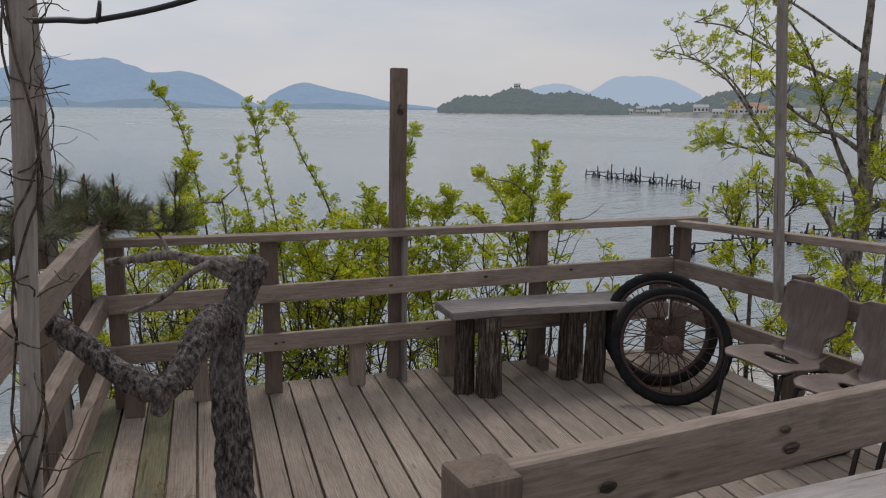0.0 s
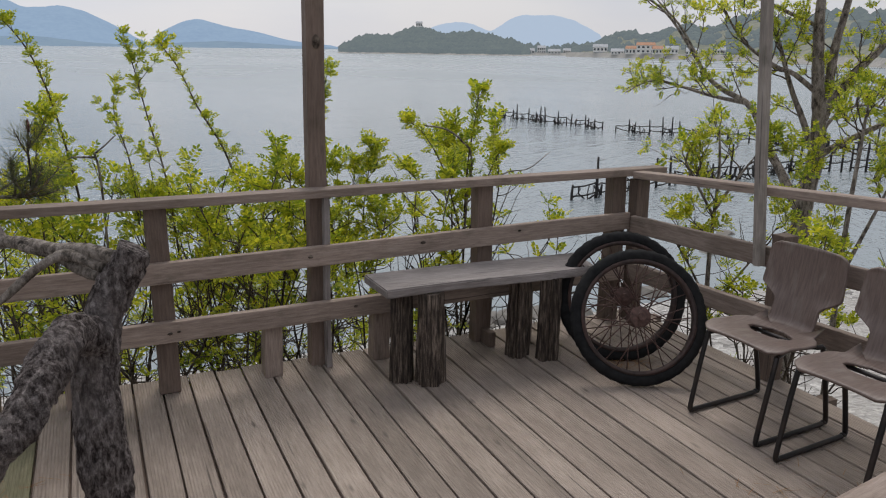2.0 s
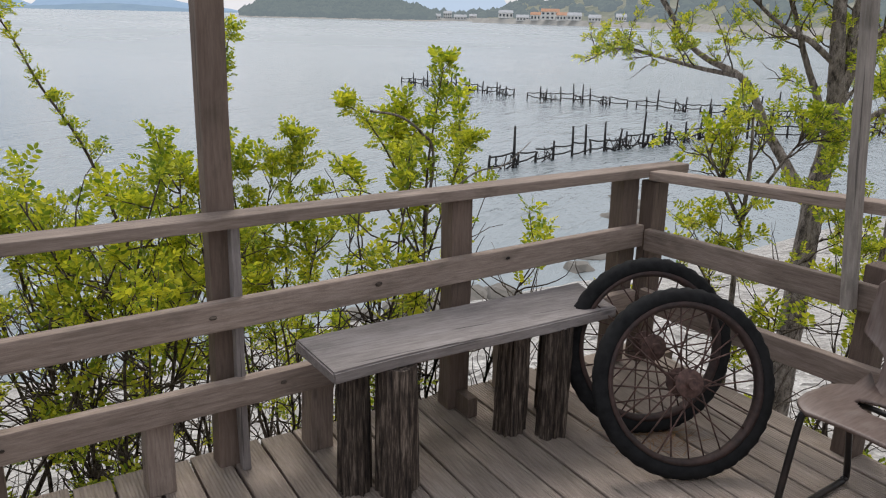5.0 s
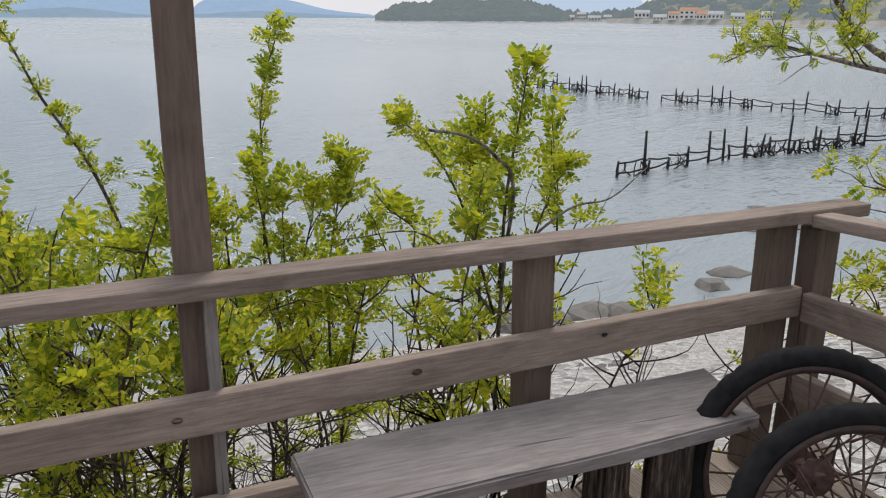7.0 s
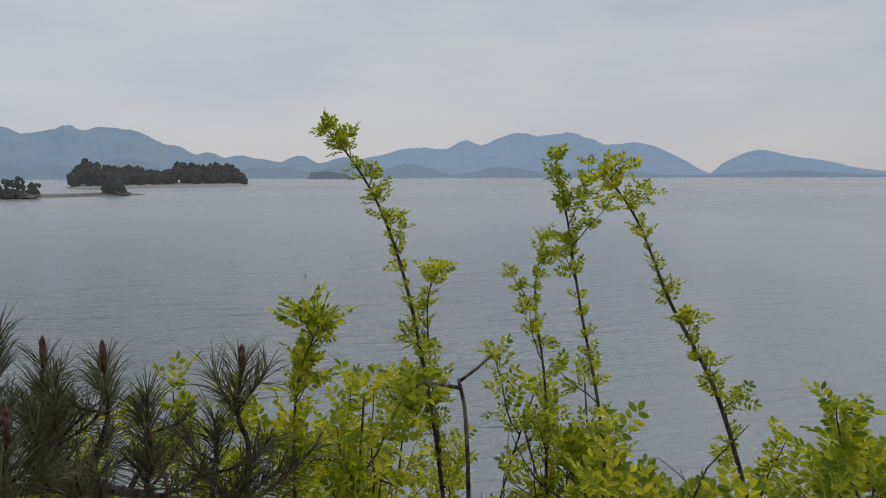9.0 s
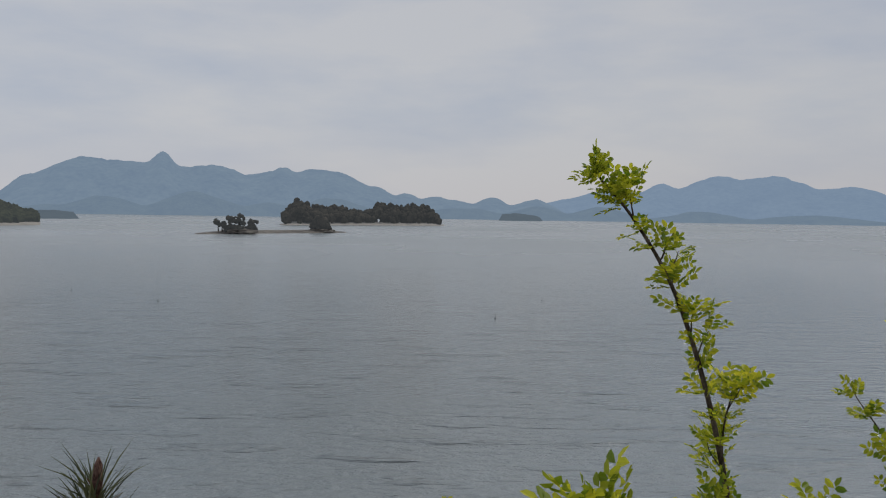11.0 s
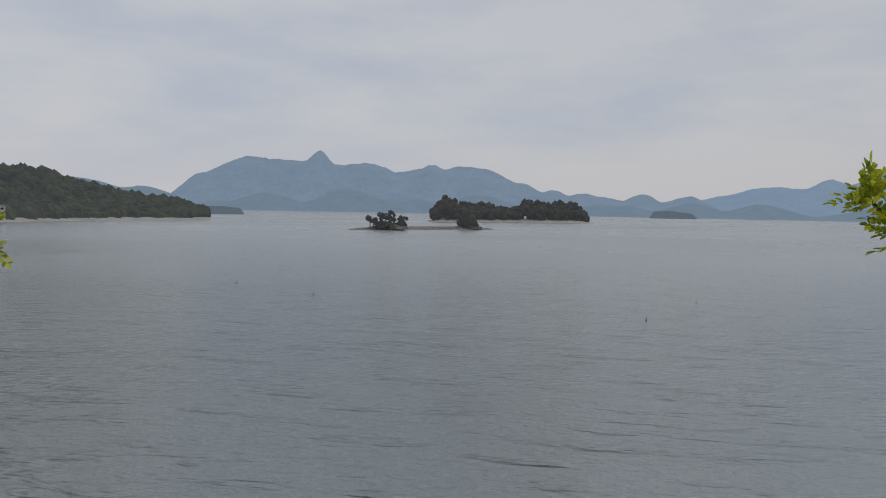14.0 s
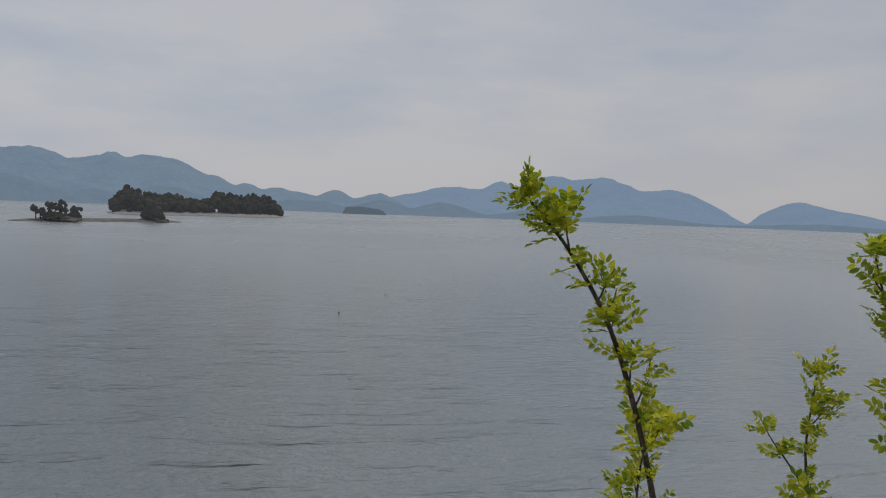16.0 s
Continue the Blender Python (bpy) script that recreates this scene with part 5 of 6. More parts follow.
shrub(SH, (-1.36, 0.80), 0.74, 0.30, 6, 16, bare=0.4, density=0.7, leafy_from=0.55, shoots=(
    (((-1.34, 0.9, 0.2), (-1.32, 0.95, 0.6), (-1.26, 1.0, 0.88), (-1.23, 1.0, 1.02)), 0.006, 0.075),
    (((-1.40, 0.9, 0.3), (-1.42, 0.95, 0.6), (-1.36, 1.0, 0.83), (-1.35, 1.0, 0.93)), 0.005, 0.075),
    (((-1.30, 0.9, 0.2), (-1.20, 0.95, 0.5), (-1.13, 1.0, 0.74)), 0.005, 0.075),
    (((-1.50, 0.95, 0.3), (-1.54, 1.0, 0.8), (-1.57, 1.0, 1.02)), 0.006, 0.075),
    (((-1.45, 0.9, 0.2), (-1.48, 0.95, 0.55), (-1.47, 1.0, 0.88)), 0.006, 0.075)))
shrub("dense leafing shrub with a dead twig", (-0.88, 0.62), 1.16, 0.10, 8, 17, leafy_from=0.7, bare=0.35, density=0.8, shoots=(
    (((-0.78, 0.6, 0.6), (-0.77, 0.58, 0.95), (-0.74, 0.56, 1.2), (-0.72, 0.55, 1.37)), 0.007, 0.08),
    (((-0.80, 0.6, 0.5), (-0.92, 0.60, 0.9), (-1.03, 0.65, 1.12), (-1.11, 0.69, 1.2)), 0.006, 0.066),
    (((-0.75, 0.6, 0.5), (-0.62, 0.6, 0.85), (-0.54, 0.6, 1.02)), 0.006, 0.075)))
shrub("low sparse shrub of bare and leafing twigs", (-0.42, 0.55), 0.68, 0.42, 6, 18, leafy_from=0.6, bare=0.6, density=0.7)
shrub("sparse leafing shrub beyond the railing corner", (1.0, -0.35), 0.7, 0.2, 4, 19, leafy_from=0.5, bare=0.5, density=0.6)
shrub("low sparse shrub beyond the railing corner", (0.12, 0.42), 0.62, 0.25, 4, 25, leafy_from=0.5, bare=0.6, density=0.6)
shrub("sparse leafing shrub outside the side railing", (0.75, -0.75), 0.62, 0.25, 5, 20, leafy_from=0.3, bare=0.5, density=0.7)
shrub("sparse leafing shrub outside the side railing", (1.05, -1.75), 0.7, 0.25, 5, 21, leafy_from=0.2, bare=0.4, density=0.7)
shrub("low tangle of bare and leafing twigs", (-1.0, 1.9), 0.15, 0.5, 8, 22, leafy_from=-0.7, bare=0.5, density=0.7)
shrub("low tangle of bare and leafing twigs", (-2.2, 2.0), 0.35, 0.5, 8, 23, leafy_from=-0.4, bare=0.4, density=0.8)
shrub("low tangle of bare and leafing twigs", (-3.2, 2.1), 0.35, 0.5, 7, 26, leafy_from=-0.4, bare=0.4, density=0.8)

# cut stub and dead twigs in the shrubs
dead = thing("dead_branch", "dead grey branch with a cut stub among the shrubs", "branch", (-2.86, 1.2, ground_height(-2.86, 1.2)))
h = Heap()
g0 = Vector(dead.location)
limb(h, [q - g0 for q in smooth_path([(-2.84, 1.2, g0.z - 0.05), (-2.82, 1.2, 0.2), (-2.82, 1.17, 0.85), (-2.84, 1.15, 1.03)], 5)], 0.008, 0.0055, 8, 0.1, RNG)
limb(h, [Vector((-2.84, 1.16, 1.02)) - g0, Vector((-2.78, 1.13, 1.07)) - g0, Vector((-2.73, 1.11, 1.12)) - g0], 0.0055, 0.004, 8, 0.1, RNG)
limb(h, [Vector((-2.84, 1.16, 1.0)) - g0, Vector((-2.96, 1.2, 1.0)) - g0, Vector((-3.08, 1.22, 0.92)) - g0], 0.007, 0.004, 6)
part("wood", h.mesh("wood", M_STEM), dead)
dead2 = thing("dead_branch", "thin dead twig arching from the shrub", "branch", (-0.8, 0.62, ground_height(-0.8, 0.62)))
h = Heap()
g0 = Vector(dead2.location)
limb(h, [q - g0 for q in smooth_path([(-0.8, 0.62, g0.z), (-0.78, 0.6, 0.4), (-0.75, 0.57, 0.95), (-0.82, 0.56, 1.08), (-0.92, 0.58, 1.155), (-1.05, 0.6, 1.18)], 6)], 0.008, 0.005, 6)
limb(h, [q - g0 for q in smooth_path([(-0.76, 0.6, 0.7), (-0.5, 0.62, 0.86), (-0.3, 0.65, 0.88), (-0.12, 0.68, 0.98)], 6)], 0.006, 0.002, 5)
limb(h, [q - g0 for q in smooth_path([(-0.8, 0.6, 0.5), (-1.05, 0.6, 0.82), (-1.35, 0.6, 0.84)], 6)], 0.006, 0.002, 5)
part("wood", h.mesh("wood", M_STEM), dead2)


def tree(label, base_xy, limbs, seed, twig_size, twigs, sprigs=(0.25, 0.6), bark_mat=M_STEM, sparse=1.0, offshoots=(0.10, 0.28)):
    """limbs: (points, r0, r1, leafy) in world metres, the trunk first; twigs grow from the leafy limbs."""
    r = random.Random(seed)
    bx, by = base_xy
    bz = ground_height(bx, by) - 0.1
    off = Vector((bx, by, bz))
    root = thing("tree", label, "tree", tuple(off))
    twig_heap, sites = Heap(), []
    for k, (pts, r0, r1, leafy) in enumerate(limbs):
        path = [Vector(q) - off for q in smooth_path(pts, 6)]
        heap = Heap()
        limb(heap, path, r0, r1, 12 if r0 > 0.03 else 8, 0.06, r)
        part("trunk" if k == 0 else "limb", heap.mesh("limb", bark_mat), root, "grey fissured trunk" if k == 0 else "")
        for _ in range(int(twigs * leafy)):
            p, d = along_path(path, r.uniform(0.2, 0.999))
            dd = d * 0.5 + Vector((r.uniform(-1, 1), r.uniform(-1, 1), r.uniform(-0.3, 0.9)))
            sub = leafy_twig(twig_heap, sites, p, dd, r.uniform(*sprigs), r, twig_size, 0.006, 0.075, 0.35, (2, 4), 0.06, 0.32, leafy=sparse)
            for _ in range(3):
                p2, d2 = along_path(sub, r.uniform(0.3, 0.95))
                leafy_twig(twig_heap, sites, p2, d2 + Vector((r.uniform(-1, 1), r.uniform(-1, 1), r.uniform(-0.3, 0.7))), r.uniform(*offshoots), r, twig_size, 0.003, 0.06, 0.4, (3, 4), 0.06, 0.32, leafy=sparse)
    ob = part("brushwood", twig_heap.mesh("brushwood", M_TWIG), root, "thin dark twigs")
    ob["kind"] = "stuff"
    ob = part("foliage", leaves_mesh("foliage", sites, M_LEAF, seed), root, "sparse fresh yellow-green leaves")
    ob["kind"] = "stuff"
    return root


gz = ground_height(2.0, 0.5)
tree("leafing locust tree with sparse yellow-green foliage", (2.0, 0.5), (
    (((1.96, 0.5, gz - 0.1), (2.00, 0.5, -0.6), (2.02, 0.5, 0.15), (2.04, 0.5, 0.55), (2.09, 0.5, 0.82), (2.09, 0.5, 1.1), (2.03, 0.5, 1.38), (1.98, 0.5, 1.66), (1.95, 0.5, 1.95), (1.96, 0.5, 2.6), (1.9, 0.45, 3.3)), 0.088, 0.018, 0.5),
    (((2.08, 0.5, 1.18), (2.12, 0.49, 1.36), (2.10, 0.46, 1.66), (2.13, 0.44, 1.9), (2.22, 0.4, 2.6), (2.25, 0.4, 3.2)), 0.040, 0.014, 0.6),
    (((2.11, 0.5, 1.15), (2.19, 0.5, 1.28), (2.36, 0.45, 1.51), (2.51, 0.4, 1.67), (2.59, 0.35, 1.9), (2.75, 0.3, 2.5)), 0.042, 0.014, 0.8),
    (((2.06, 0.52, 0.42), (2.11, 0.70, 0.56), (2.14, 0.86, 0.72), (2.14, 0.99, 0.86), (2.14, 1.11, 1.05), (2.14, 1.27, 1.21), (2.14, 1.57, 1.31), (2.14, 1.80, 1.44), (2.14, 2.0, 1.67), (2.15, 2.2, 1.86), (2.2, 2.6, 2.1)), 0.042, 0.007, 0.9),
    (((2.14, 1.27, 1.21), (2.14, 1.70, 1.25), (2.14, 2.18, 1.32), (2.16, 2.55, 1.34), (2.18, 2.95, 1.21)), 0.018, 0.005, 1.3),
    (((2.14, 1.80, 1.44), (2.0, 2.2, 1.95), (1.9, 2.7, 2.2), (1.8, 3.2, 2.3)), 0.014, 0.005, 1.0),
    (((2.04, 0.5, 1.33), (1.83, 0.55, 1.47), (1.68, 0.6, 1.53), (1.42, 0.65, 1.69), (1.25, 0.75, 1.95)), 0.022, 0.006, 0.9),
    (((2.06, 0.52, 0.93), (1.98, 0.55, 1.13), (1.87, 0.6, 1.37), (1.80, 0.7, 1.7), (1.72, 0.9, 2.2), (1.6, 1.2, 2.6)), 0.026, 0.007, 0.9),
    (((1.97, 0.5, 1.8), (1.85, 1.2, 2.1), (1.7, 1.8, 2.4), (1.65, 2.3, 2.5)), 0.016, 0.005, 1.0),
    (((1.95, 0.5, 2.1), (1.7, 1.2, 2.6), (1.5, 1.8, 2.8)), 0.014, 0.005, 0.9),
    (((2.10, 0.5, 0.86), (2.24, 0.48, 0.93), (2.64, 0.42, 1.09), (3.02, 0.35, 1.22), (3.4, 0.3, 1.5)), 0.032, 0.009, 0.8),
    (((2.11, 0.5, 1.02), (2.25, 0.5, 1.17), (2.5, 0.5, 1.24), (2.75, 0.45, 1.22)), 0.015, 0.005, 0.5),
    (((2.51, 0.4, 1.67), (2.75, 0.2, 1.95), (3.1, 0.1, 2.3)), 0.018, 0.006, 0.8),
), 41, 0.076, 11, (0.20, 0.45), sparse=0.5)
gz = ground_height(0.62, -0.05)
tree("slender locust sapling with bright leaves beyond the railing corner", (0.62, -0.05), (
    (((0.62, -0.05, gz - 0.1), (0.64, -0.05, -0.4), (0.62, -0.05, 0.4), (0.64, -0.04, 0.9), (0.60, -0.05, 1.17)), 0.022, 0.005, 1.7),
    (((0.63, -0.05, 0.62), (0.50, 0.0, 0.85), (0.42, 0.05, 1.02)), 0.010, 0.004, 1.2),
    (((0.63, -0.05, 0.68), (0.76, -0.1, 0.9), (0.85, -0.15, 1.05)), 0.010, 0.004, 1.2),
    (((0.62, -0.05, 0.1), (0.45, 0.0, 0.4), (0.30, 0.05, 0.60)), 0.009, 0.003, 0.6),
    (((0.62, -0.05, 0.0), (0.8, -0.2, 0.35), (0.9, -0.3, 0.6)), 0.009, 0.003, 0.6),
), 42, 0.078, 5, (0.12, 0.24), sparse=0.58)
gz = ground_height(1.67, -0.18)
tree("thin young locust tree with sparse leaves", (1.67, -0.18), (
    (((1.60, -0.25, gz - 0.1), (1.58, -0.25, -0.4), (1.60, -0.22, 0.4), (1.68, -0.18, 1.0), (1.72, -0.16, 1.3)), 0.026, 0.007, 1.5),
    (((1.60, -0.24, 0.2), (1.8, -0.3, 0.7), (1.95, -0.35, 1.05)), 0.014, 0.005, 1.3),
    (((1.60, -0.24, 0.0), (1.5, -0.1, 0.35), (1.42, 0.0, 0.6)), 0.012, 0.004, 0.9),
), 45, 0.076, 6, (0.16, 0.32), sparse=0.65)
gz = ground_height(1.9, -1.5)
tree("thin young locust tree with sparse leaves", (1.9, -1.5), (
    (((1.9, -1.5, gz - 0.1), (1.92, -1.5, 0.0), (1.86, -1.45, 0.9), (1.9, -1.4, 1.5)), 0.03, 0.008, 1.2),
    (((1.9, -1.5, -0.2), (2.1, -1.7, 0.5), (2.2, -1.8, 1.1)), 0.016, 0.006, 1.0),
), 44, 0.08, 12, (0.2, 0.4), sparse=0.8)
gz = ground_height(-6.4, -0.4)
tree("leafing locust tree whose low branches hang over the water", (-6.4, -0.4), (
    (((-6.4, -0.4, gz - 0.1), (-6.45, -0.4, -1.0), (-6.4, -0.35, 0.6), (-6.45, -0.35, 2.2)), 0.09, 0.03, 0.0),
    (((-6.40, -0.35, 1.1), (-6.0, 0.05, 1.50), (-5.7, 0.35, 1.66), (-5.60, 0.53, 1.60), (-5.60, 0.62, 1.57), (-5.60, 0.78, 1.585), (-5.60, 0.84, 1.60)), 0.011, 0.002, 1.5),
    (((-5.8, 0.25, 1.60), (-5.62, 0.44, 1.72), (-5.60, 0.54, 1.70), (-5.58, 0.645, 1.635)), 0.006, 0.002, 1.1),
    (((-6.2, -0.15, 1.3), (-5.75, 0.30, 1.42), (-5.60, 0.44, 1.47), (-5.60, 0.51, 1.52), (-5.60, 0.58, 1.515)), 0.007, 0.002, 0.9),
    (((-6.38, -0.33, 0.9), (-5.85, 0.20, 1.32), (-5.62, 0.43, 1.35), (-5.60, 0.49, 1.31), (-5.60, 0.56, 1.37), (-5.60, 0.61, 1.43)), 0.008, 0.002, 0.9),
    (((-6.43, -0.33, 1.6), (-5.9, 0.15, 1.78), (-5.62, 0.43, 1.85), (-5.60, 0.49, 1.895), (-5.60, 0.55, 1.92)), 0.008, 0.002, 0.8),
), 43, 0.056, 5, (0.04, 0.10), sparse=0.6, offshoots=(0.03, 0.06))

# ---- pine beyond the corner, with its needles over the railing ----


def needles_on(store, path, r, length, count, spread=0.85, from_u=0.35):
    """Long stiff needles in pairs round the outer part of a twig, bent a little by their own weight."""
    for _ in range(count):
        p, d = along_path(path, r.uniform(from_u, 0.999))
        s = d.orthogonal().normalized()
        t = d.cross(s)
        a, w = r.uniform(0, 6.28), r.uniform(0.3, spread)
        n = (d + (s * math.cos(a) + t * math.sin(a)) * w).normalized()
        ln = length * r.uniform(0.65, 1.15)
        side = n.orthogonal().normalized() * 0.0009
        mid = p + n * ln * 0.55
        e = p + n * ln + Vector((0, 0, -0.10 * ln))
        store.add([p - side, p + side, mid + side, mid - side, e], [(0, 1, 2, 3), (3, 2, 4)])


PINE_TIPS = ((-3.70, 0.36, 1.33, 1), (-3.87, 0.36, 1.14, 1), (-3.79, 0.38, 1.22, 1), (-3.43, 0.37, 1.27, 1), (-3.09, 0.36, 1.29, 1), (-3.74, 0.30, 1.24, 1),
             (-3.58, 0.36, 1.27, 1), (-3.50, 0.30, 1.22, 0), (-3.36, 0.42, 1.20, 0), (-3.30, 0.34, 1.12, 1), (-3.18, 0.40, 1.16, 0), (-3.64, 0.45, 1.16, 0),
             (-3.94, 0.40, 1.02, 1), (-3.46, 0.20, 1.18, 0), (-3.38, 0.05, 1.22, 1), (-3.52, -0.02, 1.25, 1), (-3.30, -0.05, 1.17, 0), (-3.62, -0.10, 1.22, 0),
             (-3.25, 0.12, 1.14, 0), (-3.70, 0.12, 1.24, 0), (-3.42, -0.16, 1.18, 0), (-3.56, 0.16, 1.27, 1), (-3.82, 0.0, 1.18, 0), (-3.90, 0.2, 1.12, 0))


def pine():
    r = random.Random(77)
    bx, by = -4.7, -0.5
    bz = ground_height(bx, by) - 0.1
    off = Vector((bx, by, bz))
    root = thing("pine_tree", "old pine with dark needles hanging over the deck corner", "tree", tuple(off))
    wood_heap, needles, dry = Heap(), Heap(), Heap()
    limbs = (
        (((-4.7, -0.5, bz), (-4.65, -0.55, -0.8), (-4.45, -0.75, 0.3), (-4.15, -0.85, 0.85), (-3.95, -0.6, 0.96), (-3.8, -0.2, 0.98)), 0.10, 0.03, 0),
        (((-3.95, -0.6, 0.96), (-3.78, -0.40, 1.02), (-3.55, -0.22, 1.06), (-3.35, -0.12, 1.04)), 0.02, 0.008, 16),
        (((-3.95, -0.6, 0.96), (-3.9, -0.8, 1.08), (-3.8, -0.95, 1.14), (-3.62, -0.85, 1.12)), 0.018, 0.008, 14),
        (((-3.8, -0.2, 0.98), (-3.62, 0.08, 1.00), (-3.48, 0.28, 0.98), (-3.25, 0.36, 0.94), (-3.10, 0.40, 0.93)), 0.018, 0.006, 22),
        (((-3.8, -0.2, 0.98), (-3.85, 0.12, 0.99), (-3.80, 0.34, 0.96), (-3.72, 0.52, 0.92)), 0.016, 0.006, 22),
        (((-4.15, -0.85, 0.85), (-4.2, -0.4, 1.0), (-4.18, 0.0, 1.02), (-4.1, 0.32, 0.98)), 0.02, 0.006, 14),
        (((-4.15, -0.85, 0.85), (-4.0, -1.2, 0.95), (-3.85, -1.5, 1.0)), 0.02, 0.008, 8),
    )
    nodes = []
    for pts, r0, r1, n in limbs:
        path = [Vector(q) - off for q in smooth_path(pts, 6)]
        limb(wood_heap, path, r0, r1, 9, 0.08, r)
        if n:
            nodes += path[4:]
        for _ in range(n):
            p, d = along_path(path, r.uniform(0.25, 0.999))
            tw = wander(p, d * 0.4 + Vector((r.uniform(-1, 1), r.uniform(-1, 1), r.uniform(-0.3, 0.8))), r.uniform(0.10, 0.20), r, 5, 0.2, 0.10)
            limb(wood_heap, tw, 0.005, 0.003, 5)
            needles_on(needles, tw, r, 0.09, 80, 1.5, 0.2)
            if r.random() < 0.3:
                needles_on(dry, tw, r, 0.07, 22, 1.0, 0.0)
    part("trunk", wood_heap.mesh("trunk", M_BARK), root, "scaly brown trunk and limbs")
    # upright leading twigs, some with a long brown bud
    twigs = Heap()
    for x, y, z, bud in PINE_TIPS:
        tip = Vector((x - 0.015, y, z - 0.05)) - off
        base = min(nodes, key=lambda q: (q - tip).length)
        mid = base.lerp(tip, 0.5) + Vector((r.uniform(-0.03, 0.03), r.uniform(-0.03, 0.03), -0.03))
        path = smooth_path([base, mid, tip + Vector((r.uniform(-0.015, 0.015), 0, -0.10)), tip], 5)
        limb(twigs, path, 0.007, 0.0035, 6, 0.08, r)
        needles_on(needles, path, r, 0.105, 80, 1.25, 0.62)
        for _ in range(3):
            p, d = along_path(path, r.uniform(0.35, 0.8))
            tw = wander(p, d * 0.3 + Vector((r.uniform(-1, 1), r.uniform(-0.6, 0.6), r.uniform(-0.1, 0.6))), r.uniform(0.07, 0.13), r, 4, 0.2, 0.15)
            limb(twigs, tw, 0.004, 0.0025, 5)
            needles_on(needles, tw, r, 0.09, 42, 1.4, 0.3)
        needles_on(dry, path, r, 0.07, 8, 1.0, 0.3)
        if bud:
            h = r.uniform(0.045, 0.065)
            lean = Vector((r.uniform(-0.006, 0.006), 0, h))
            v, f = tube_data([tip - Vector((0, 0, 0.01)), tip + lean * 0.35, tip + lean * 0.8, tip + lean], [0.0045, 0.0075, 0.006, 0.0015], 8, 0.12, r)
            part("bud", mesh_from("bud", v, f, M_BUD, True), root, "long brown pine bud")
    part("twigs", twigs.mesh("twigs", M_TWIG), root)["kind"] = "stuff"
    part("needles", needles.mesh("needles", M_NEEDLE, False), root, "dark green needle tufts")["kind"] = "stuff"
    part("dry_needles", dry.mesh("dry_needles", M_NEEDLE_DRY, False), root, "withered brown needles")["kind"] = "stuff"


pine()

# ---- gnarled driftwood standing on the deck ----


def gnarled(heap, pts, r0, r1, r, sides=40, knots=0.17, steps=22):
    path = smooth_path(pts, steps)
    n = len(path)
    v, f = tube_data(path, [r0 + (r1 - r0) * i / (n - 1) for i in range(n)], sides)
    seed = r.uniform(0, 50)
    out = []
    for i, p in enumerate(v):
        c = path[i // sides]
        d = p - c
        k = 1 + knots * noise.fractal(p * 9 + Vector((seed, 0, 0)), 0.9, 2.0, 3) + 0.09 * noise.cell(Vector((p.x * 55, p.y * 55, p.z * 34))) + 0.12 * noise.noise(p * 4 + Vector((0, seed, 0)))
        out.append(c + d * k)
    heap.add(out, f)


drift = thing("driftwood", "gnarled grey driftwood trunk with scaly bark standing on the deck", "driftwood")
dr = random.Random(3)
h = Heap()
gnarled(h, [(-2.88, -1.52, 0.0), (-2.89, -1.50, 0.35), (-2.90, -1.46, 0.62), (-2.885, -1.42, 0.82), (-2.83, -1.42, 0.96), (-2.765, -1.44, 1.085)], 0.071, 0.046, dr)
gnarled(h, [(-2.89, -1.46, 0.86), (-2.95, -1.55, 0.90), (-3.01, -1.68, 0.84), (-3.07, -1.76, 0.76), (-3.14, -1.79, 0.735), (-3.25, -1.75, 0.79), (-3.35, -1.70, 0.87), (-3.45, -1.66, 0.945)], 0.054, 0.038, dr)
gnarled(h, [(-3.11, -1.785, 0.725), (-3.125, -1.79, 0.68), (-3.14, -1.79, 0.65)], 0.034, 0.024, dr, 16, 0.1, 5)
gnarled(h, [(-2.88, -1.40, 0.83), (-2.84, -1.36, 0.835), (-2.82, -1.35, 0.84)], 0.016, 0.013, dr, 12, 0.1, 4)
part("trunk", h.mesh("trunk", M_BARK), drift, "scaly grey-brown trunk")
h = Heap()
gnarled(h, [(-2.79, -1.43, 1.05), (-2.88, -1.36, 1.07), (-2.98, -1.25, 1.06), (-3.10, -1.12, 1.06), (-3.22, -1.0, 1.03), (-3.36, -0.9, 1.0)], 0.024, 0.016, dr, 14, 0.16, 7)
gnarled(h, [(-2.85, -1.40, 1.03), (-2.94, -1.34, 1.06), (-3.02, -1.32, 1.02), (-3.10, -1.31, 0.95), (-3.18, -1.30, 0.90), (-3.27, -1.28, 0.87)], 0.017, 0.007, dr, 12, 0.16, 7)
gnarled(h, [(-2.82, -1.42, 1.0), (-2.90, -1.34, 1.01), (-2.97, -1.26, 1.04), (-3.06, -1.2, 1.06)], 0.018, 0.011, dr, 12, 0.16, 6)
gnarled(h, [(-3.10, -1.12, 1.06), (-3.13, -1.1, 1.13), (-3.17, -1.08, 1.17)], 0.010, 0.005, dr, 8, 0.12, 5)
part("branch", h.mesh("branch", M_STEM), drift, "weathered bare branch")

# ---- vines, cable, wire ----


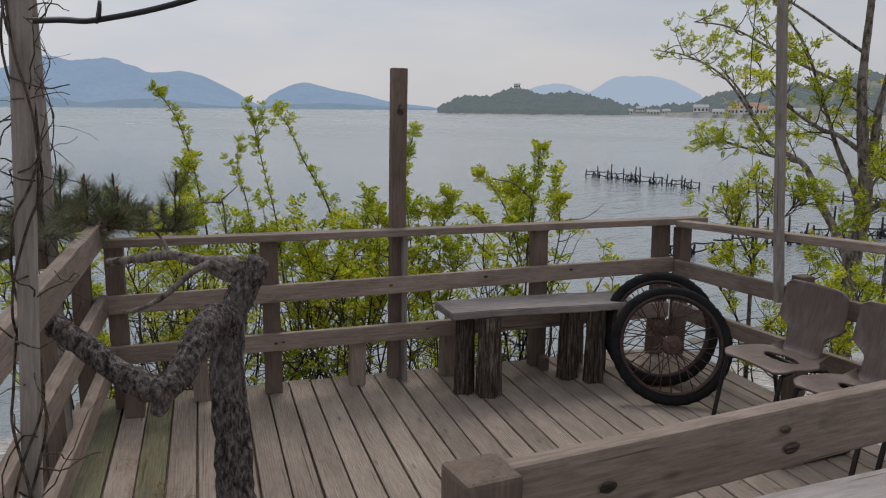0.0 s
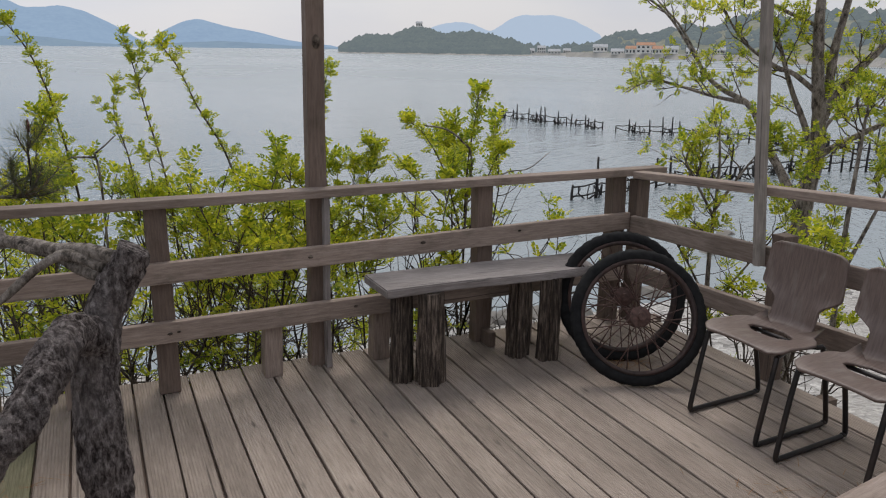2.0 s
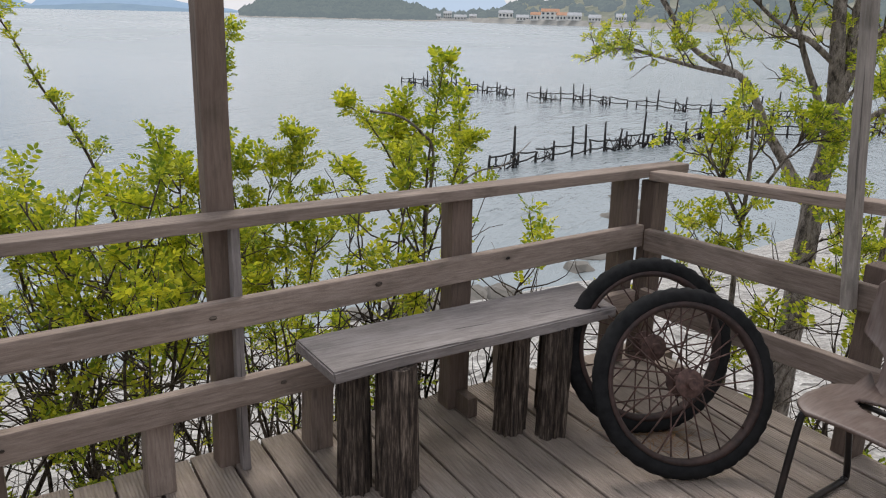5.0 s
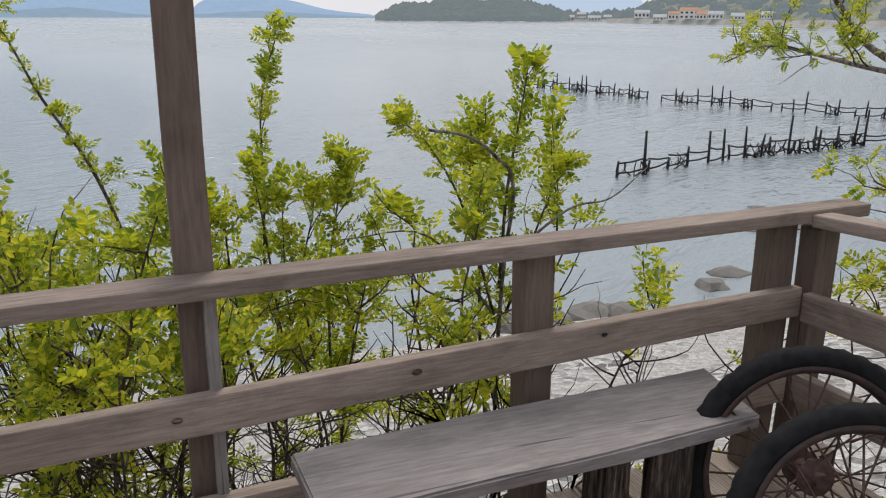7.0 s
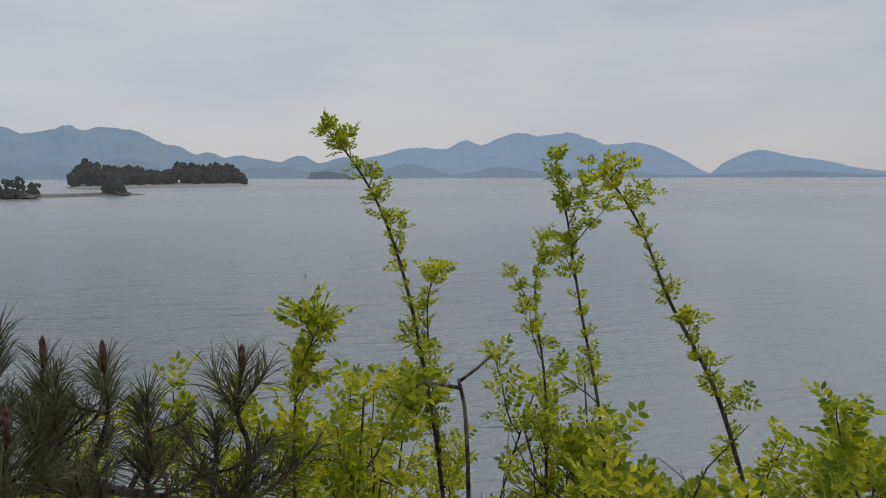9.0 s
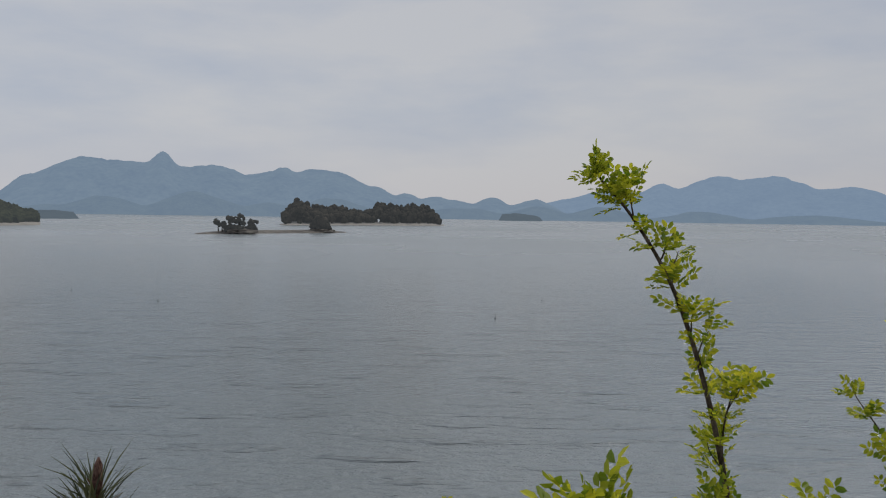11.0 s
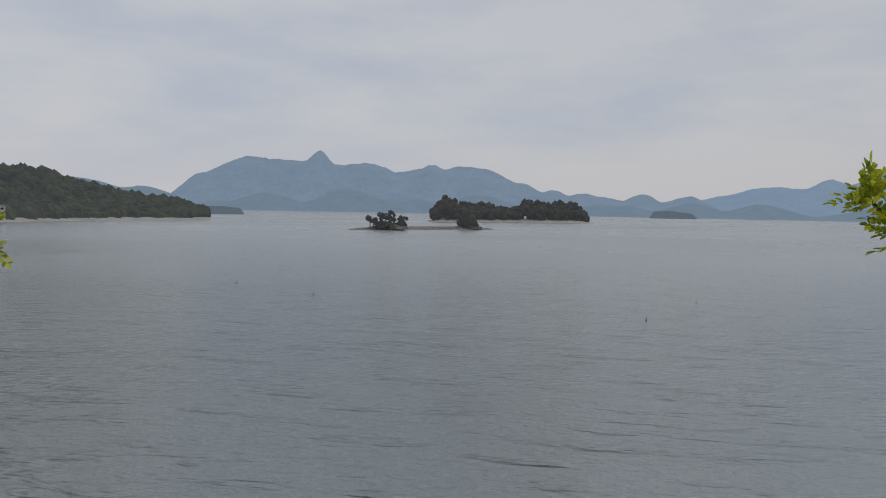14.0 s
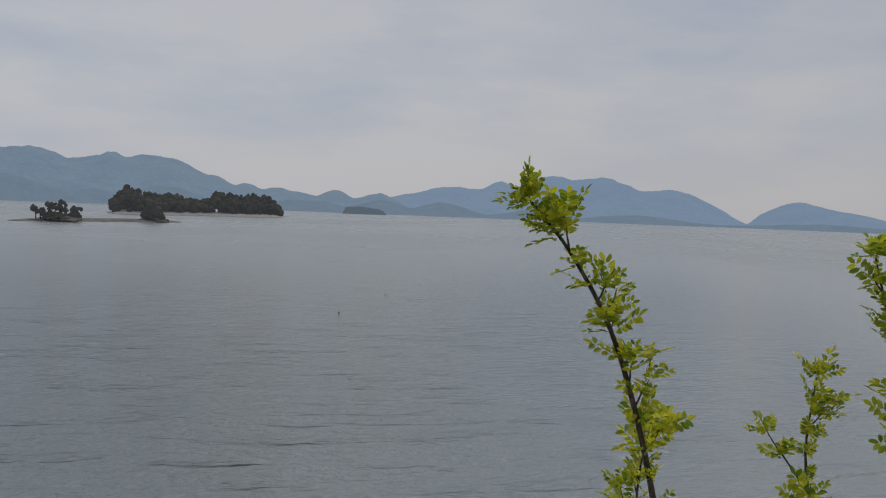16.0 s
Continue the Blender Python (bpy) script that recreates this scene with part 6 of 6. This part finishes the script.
def vine(label, at, turns, z0, z1, rad, seed):
    r = random.Random(seed)
    root = thing("vine", label, "vine", at)
    lean_x = 0.059 if at is NEAR_POLE else 0.0
    h = Heap()
    for s in range(3):
        pts = []
        ph = r.uniform(0, 6)
        for i in range(26):
            u = i / 25
            a = ph + u * turns * 6.28 * (1 if s != 1 else -0.6)
            k = rad * r.uniform(0.95, 1.35)
            z = z0 + (z1 - z0) * u + r.uniform(-0.02, 0.02)
            pts.append((k * math.cos(a) + lean_x * z, k * math.sin(a), z))
        limb(h, smooth_path(pts, 3), 0.004, 0.0025, 5)
    for _ in range(64):
        z = r.uniform(z0, z1)
        p = Vector((rad * r.uniform(-1, 1) + lean_x * z, rad * r.uniform(-1, 1), z))
        limb(h, wander(p, (r.uniform(-1, 1), r.uniform(-1, 1), r.uniform(-0.4, 0.6)), r.uniform(0.08, 0.34), r, 7, 0.5, 0), 0.0025, 0.001, 4)
    part("stem", h.mesh("stem", M_TWIG), root)


vine("dry leafless vine wound round the grey pole", NEAR_POLE, 4, 0.1, 2.4, 0.028, 5)
vine("dry leafless vine wound round the slender pole", FAR_POLE, 4, 0.3, 2.2, 0.038, 6)
cable = thing("cable", "sagging black cable slung from the pole", "cable")
part("sheath", tube("sheath", smooth_path([(NEAR_POLE[0] + 0.11, NEAR_POLE[1], 1.83), (-3.25, -2.4, 1.845), (-3.17, -2.3, 1.86), (-2.93, -2.45, 1.91), (-2.5, -2.8, 2.05), (-1.6, -3.6, 2.5)], 8), 0.007, M_CABLE, 8), cable)
part("knot", tube("knot", smooth_path([(-3.185, -2.30, 1.85), (-3.18, -2.29, 1.88), (-3.175, -2.30, 1.90), (-3.175, -2.31, 1.88), (-3.178, -2.31, 1.86)], 4), 0.0045, M_CABLE, 6), cable)
wire = thing("wire", "thin wire hanging beside the side railing pole", "wire")
part("strand", tube("strand", smooth_path([(-0.33, -1.1, 3.3), (-0.36, -1.12, 2.5), (-0.37, -1.12, 2.0), (-0.365, -1.12, 1.80)], 5), 0.0025, M_CABLE, 5), wire)

# needles fallen on the deck near the wheels, and loose litter
litter = Heap()
lr = random.Random(9)
for _ in range(260):
    cx, cy, sp = lr.choice(((-0.42, -0.50, 0.09), (-0.33, -0.55, 0.07), (-3.3, -0.7, 0.14), (-3.22, -1.1, 0.10), (-0.5, -1.9, 0.2)))
    x, y = lr.gauss(cx, sp), lr.gauss(cy, sp)
    a = lr.uniform(0, 6.28)
    z = 0.004 + 0.006 * lr.random()
    d = Vector((math.cos(a), math.sin(a), 0)) * lr.uniform(0.02, 0.05)
    s2 = Vector((-math.sin(a), math.cos(a), 0)) * 0.0013
    p = Vector((x, y, z))
    litter.add([p - d - s2, p - d + s2, p + d + s2 + Vector((0, 0, 0.004)), p + d - s2 + Vector((0, 0, 0.004))], [(0, 1, 2, 3)])
tagged(new("pine_litter", litter.mesh("pine_litter", M_NEEDLE_DRY, False)), "fallen brown pine needles on the deck boards", "litter", kind="stuff")
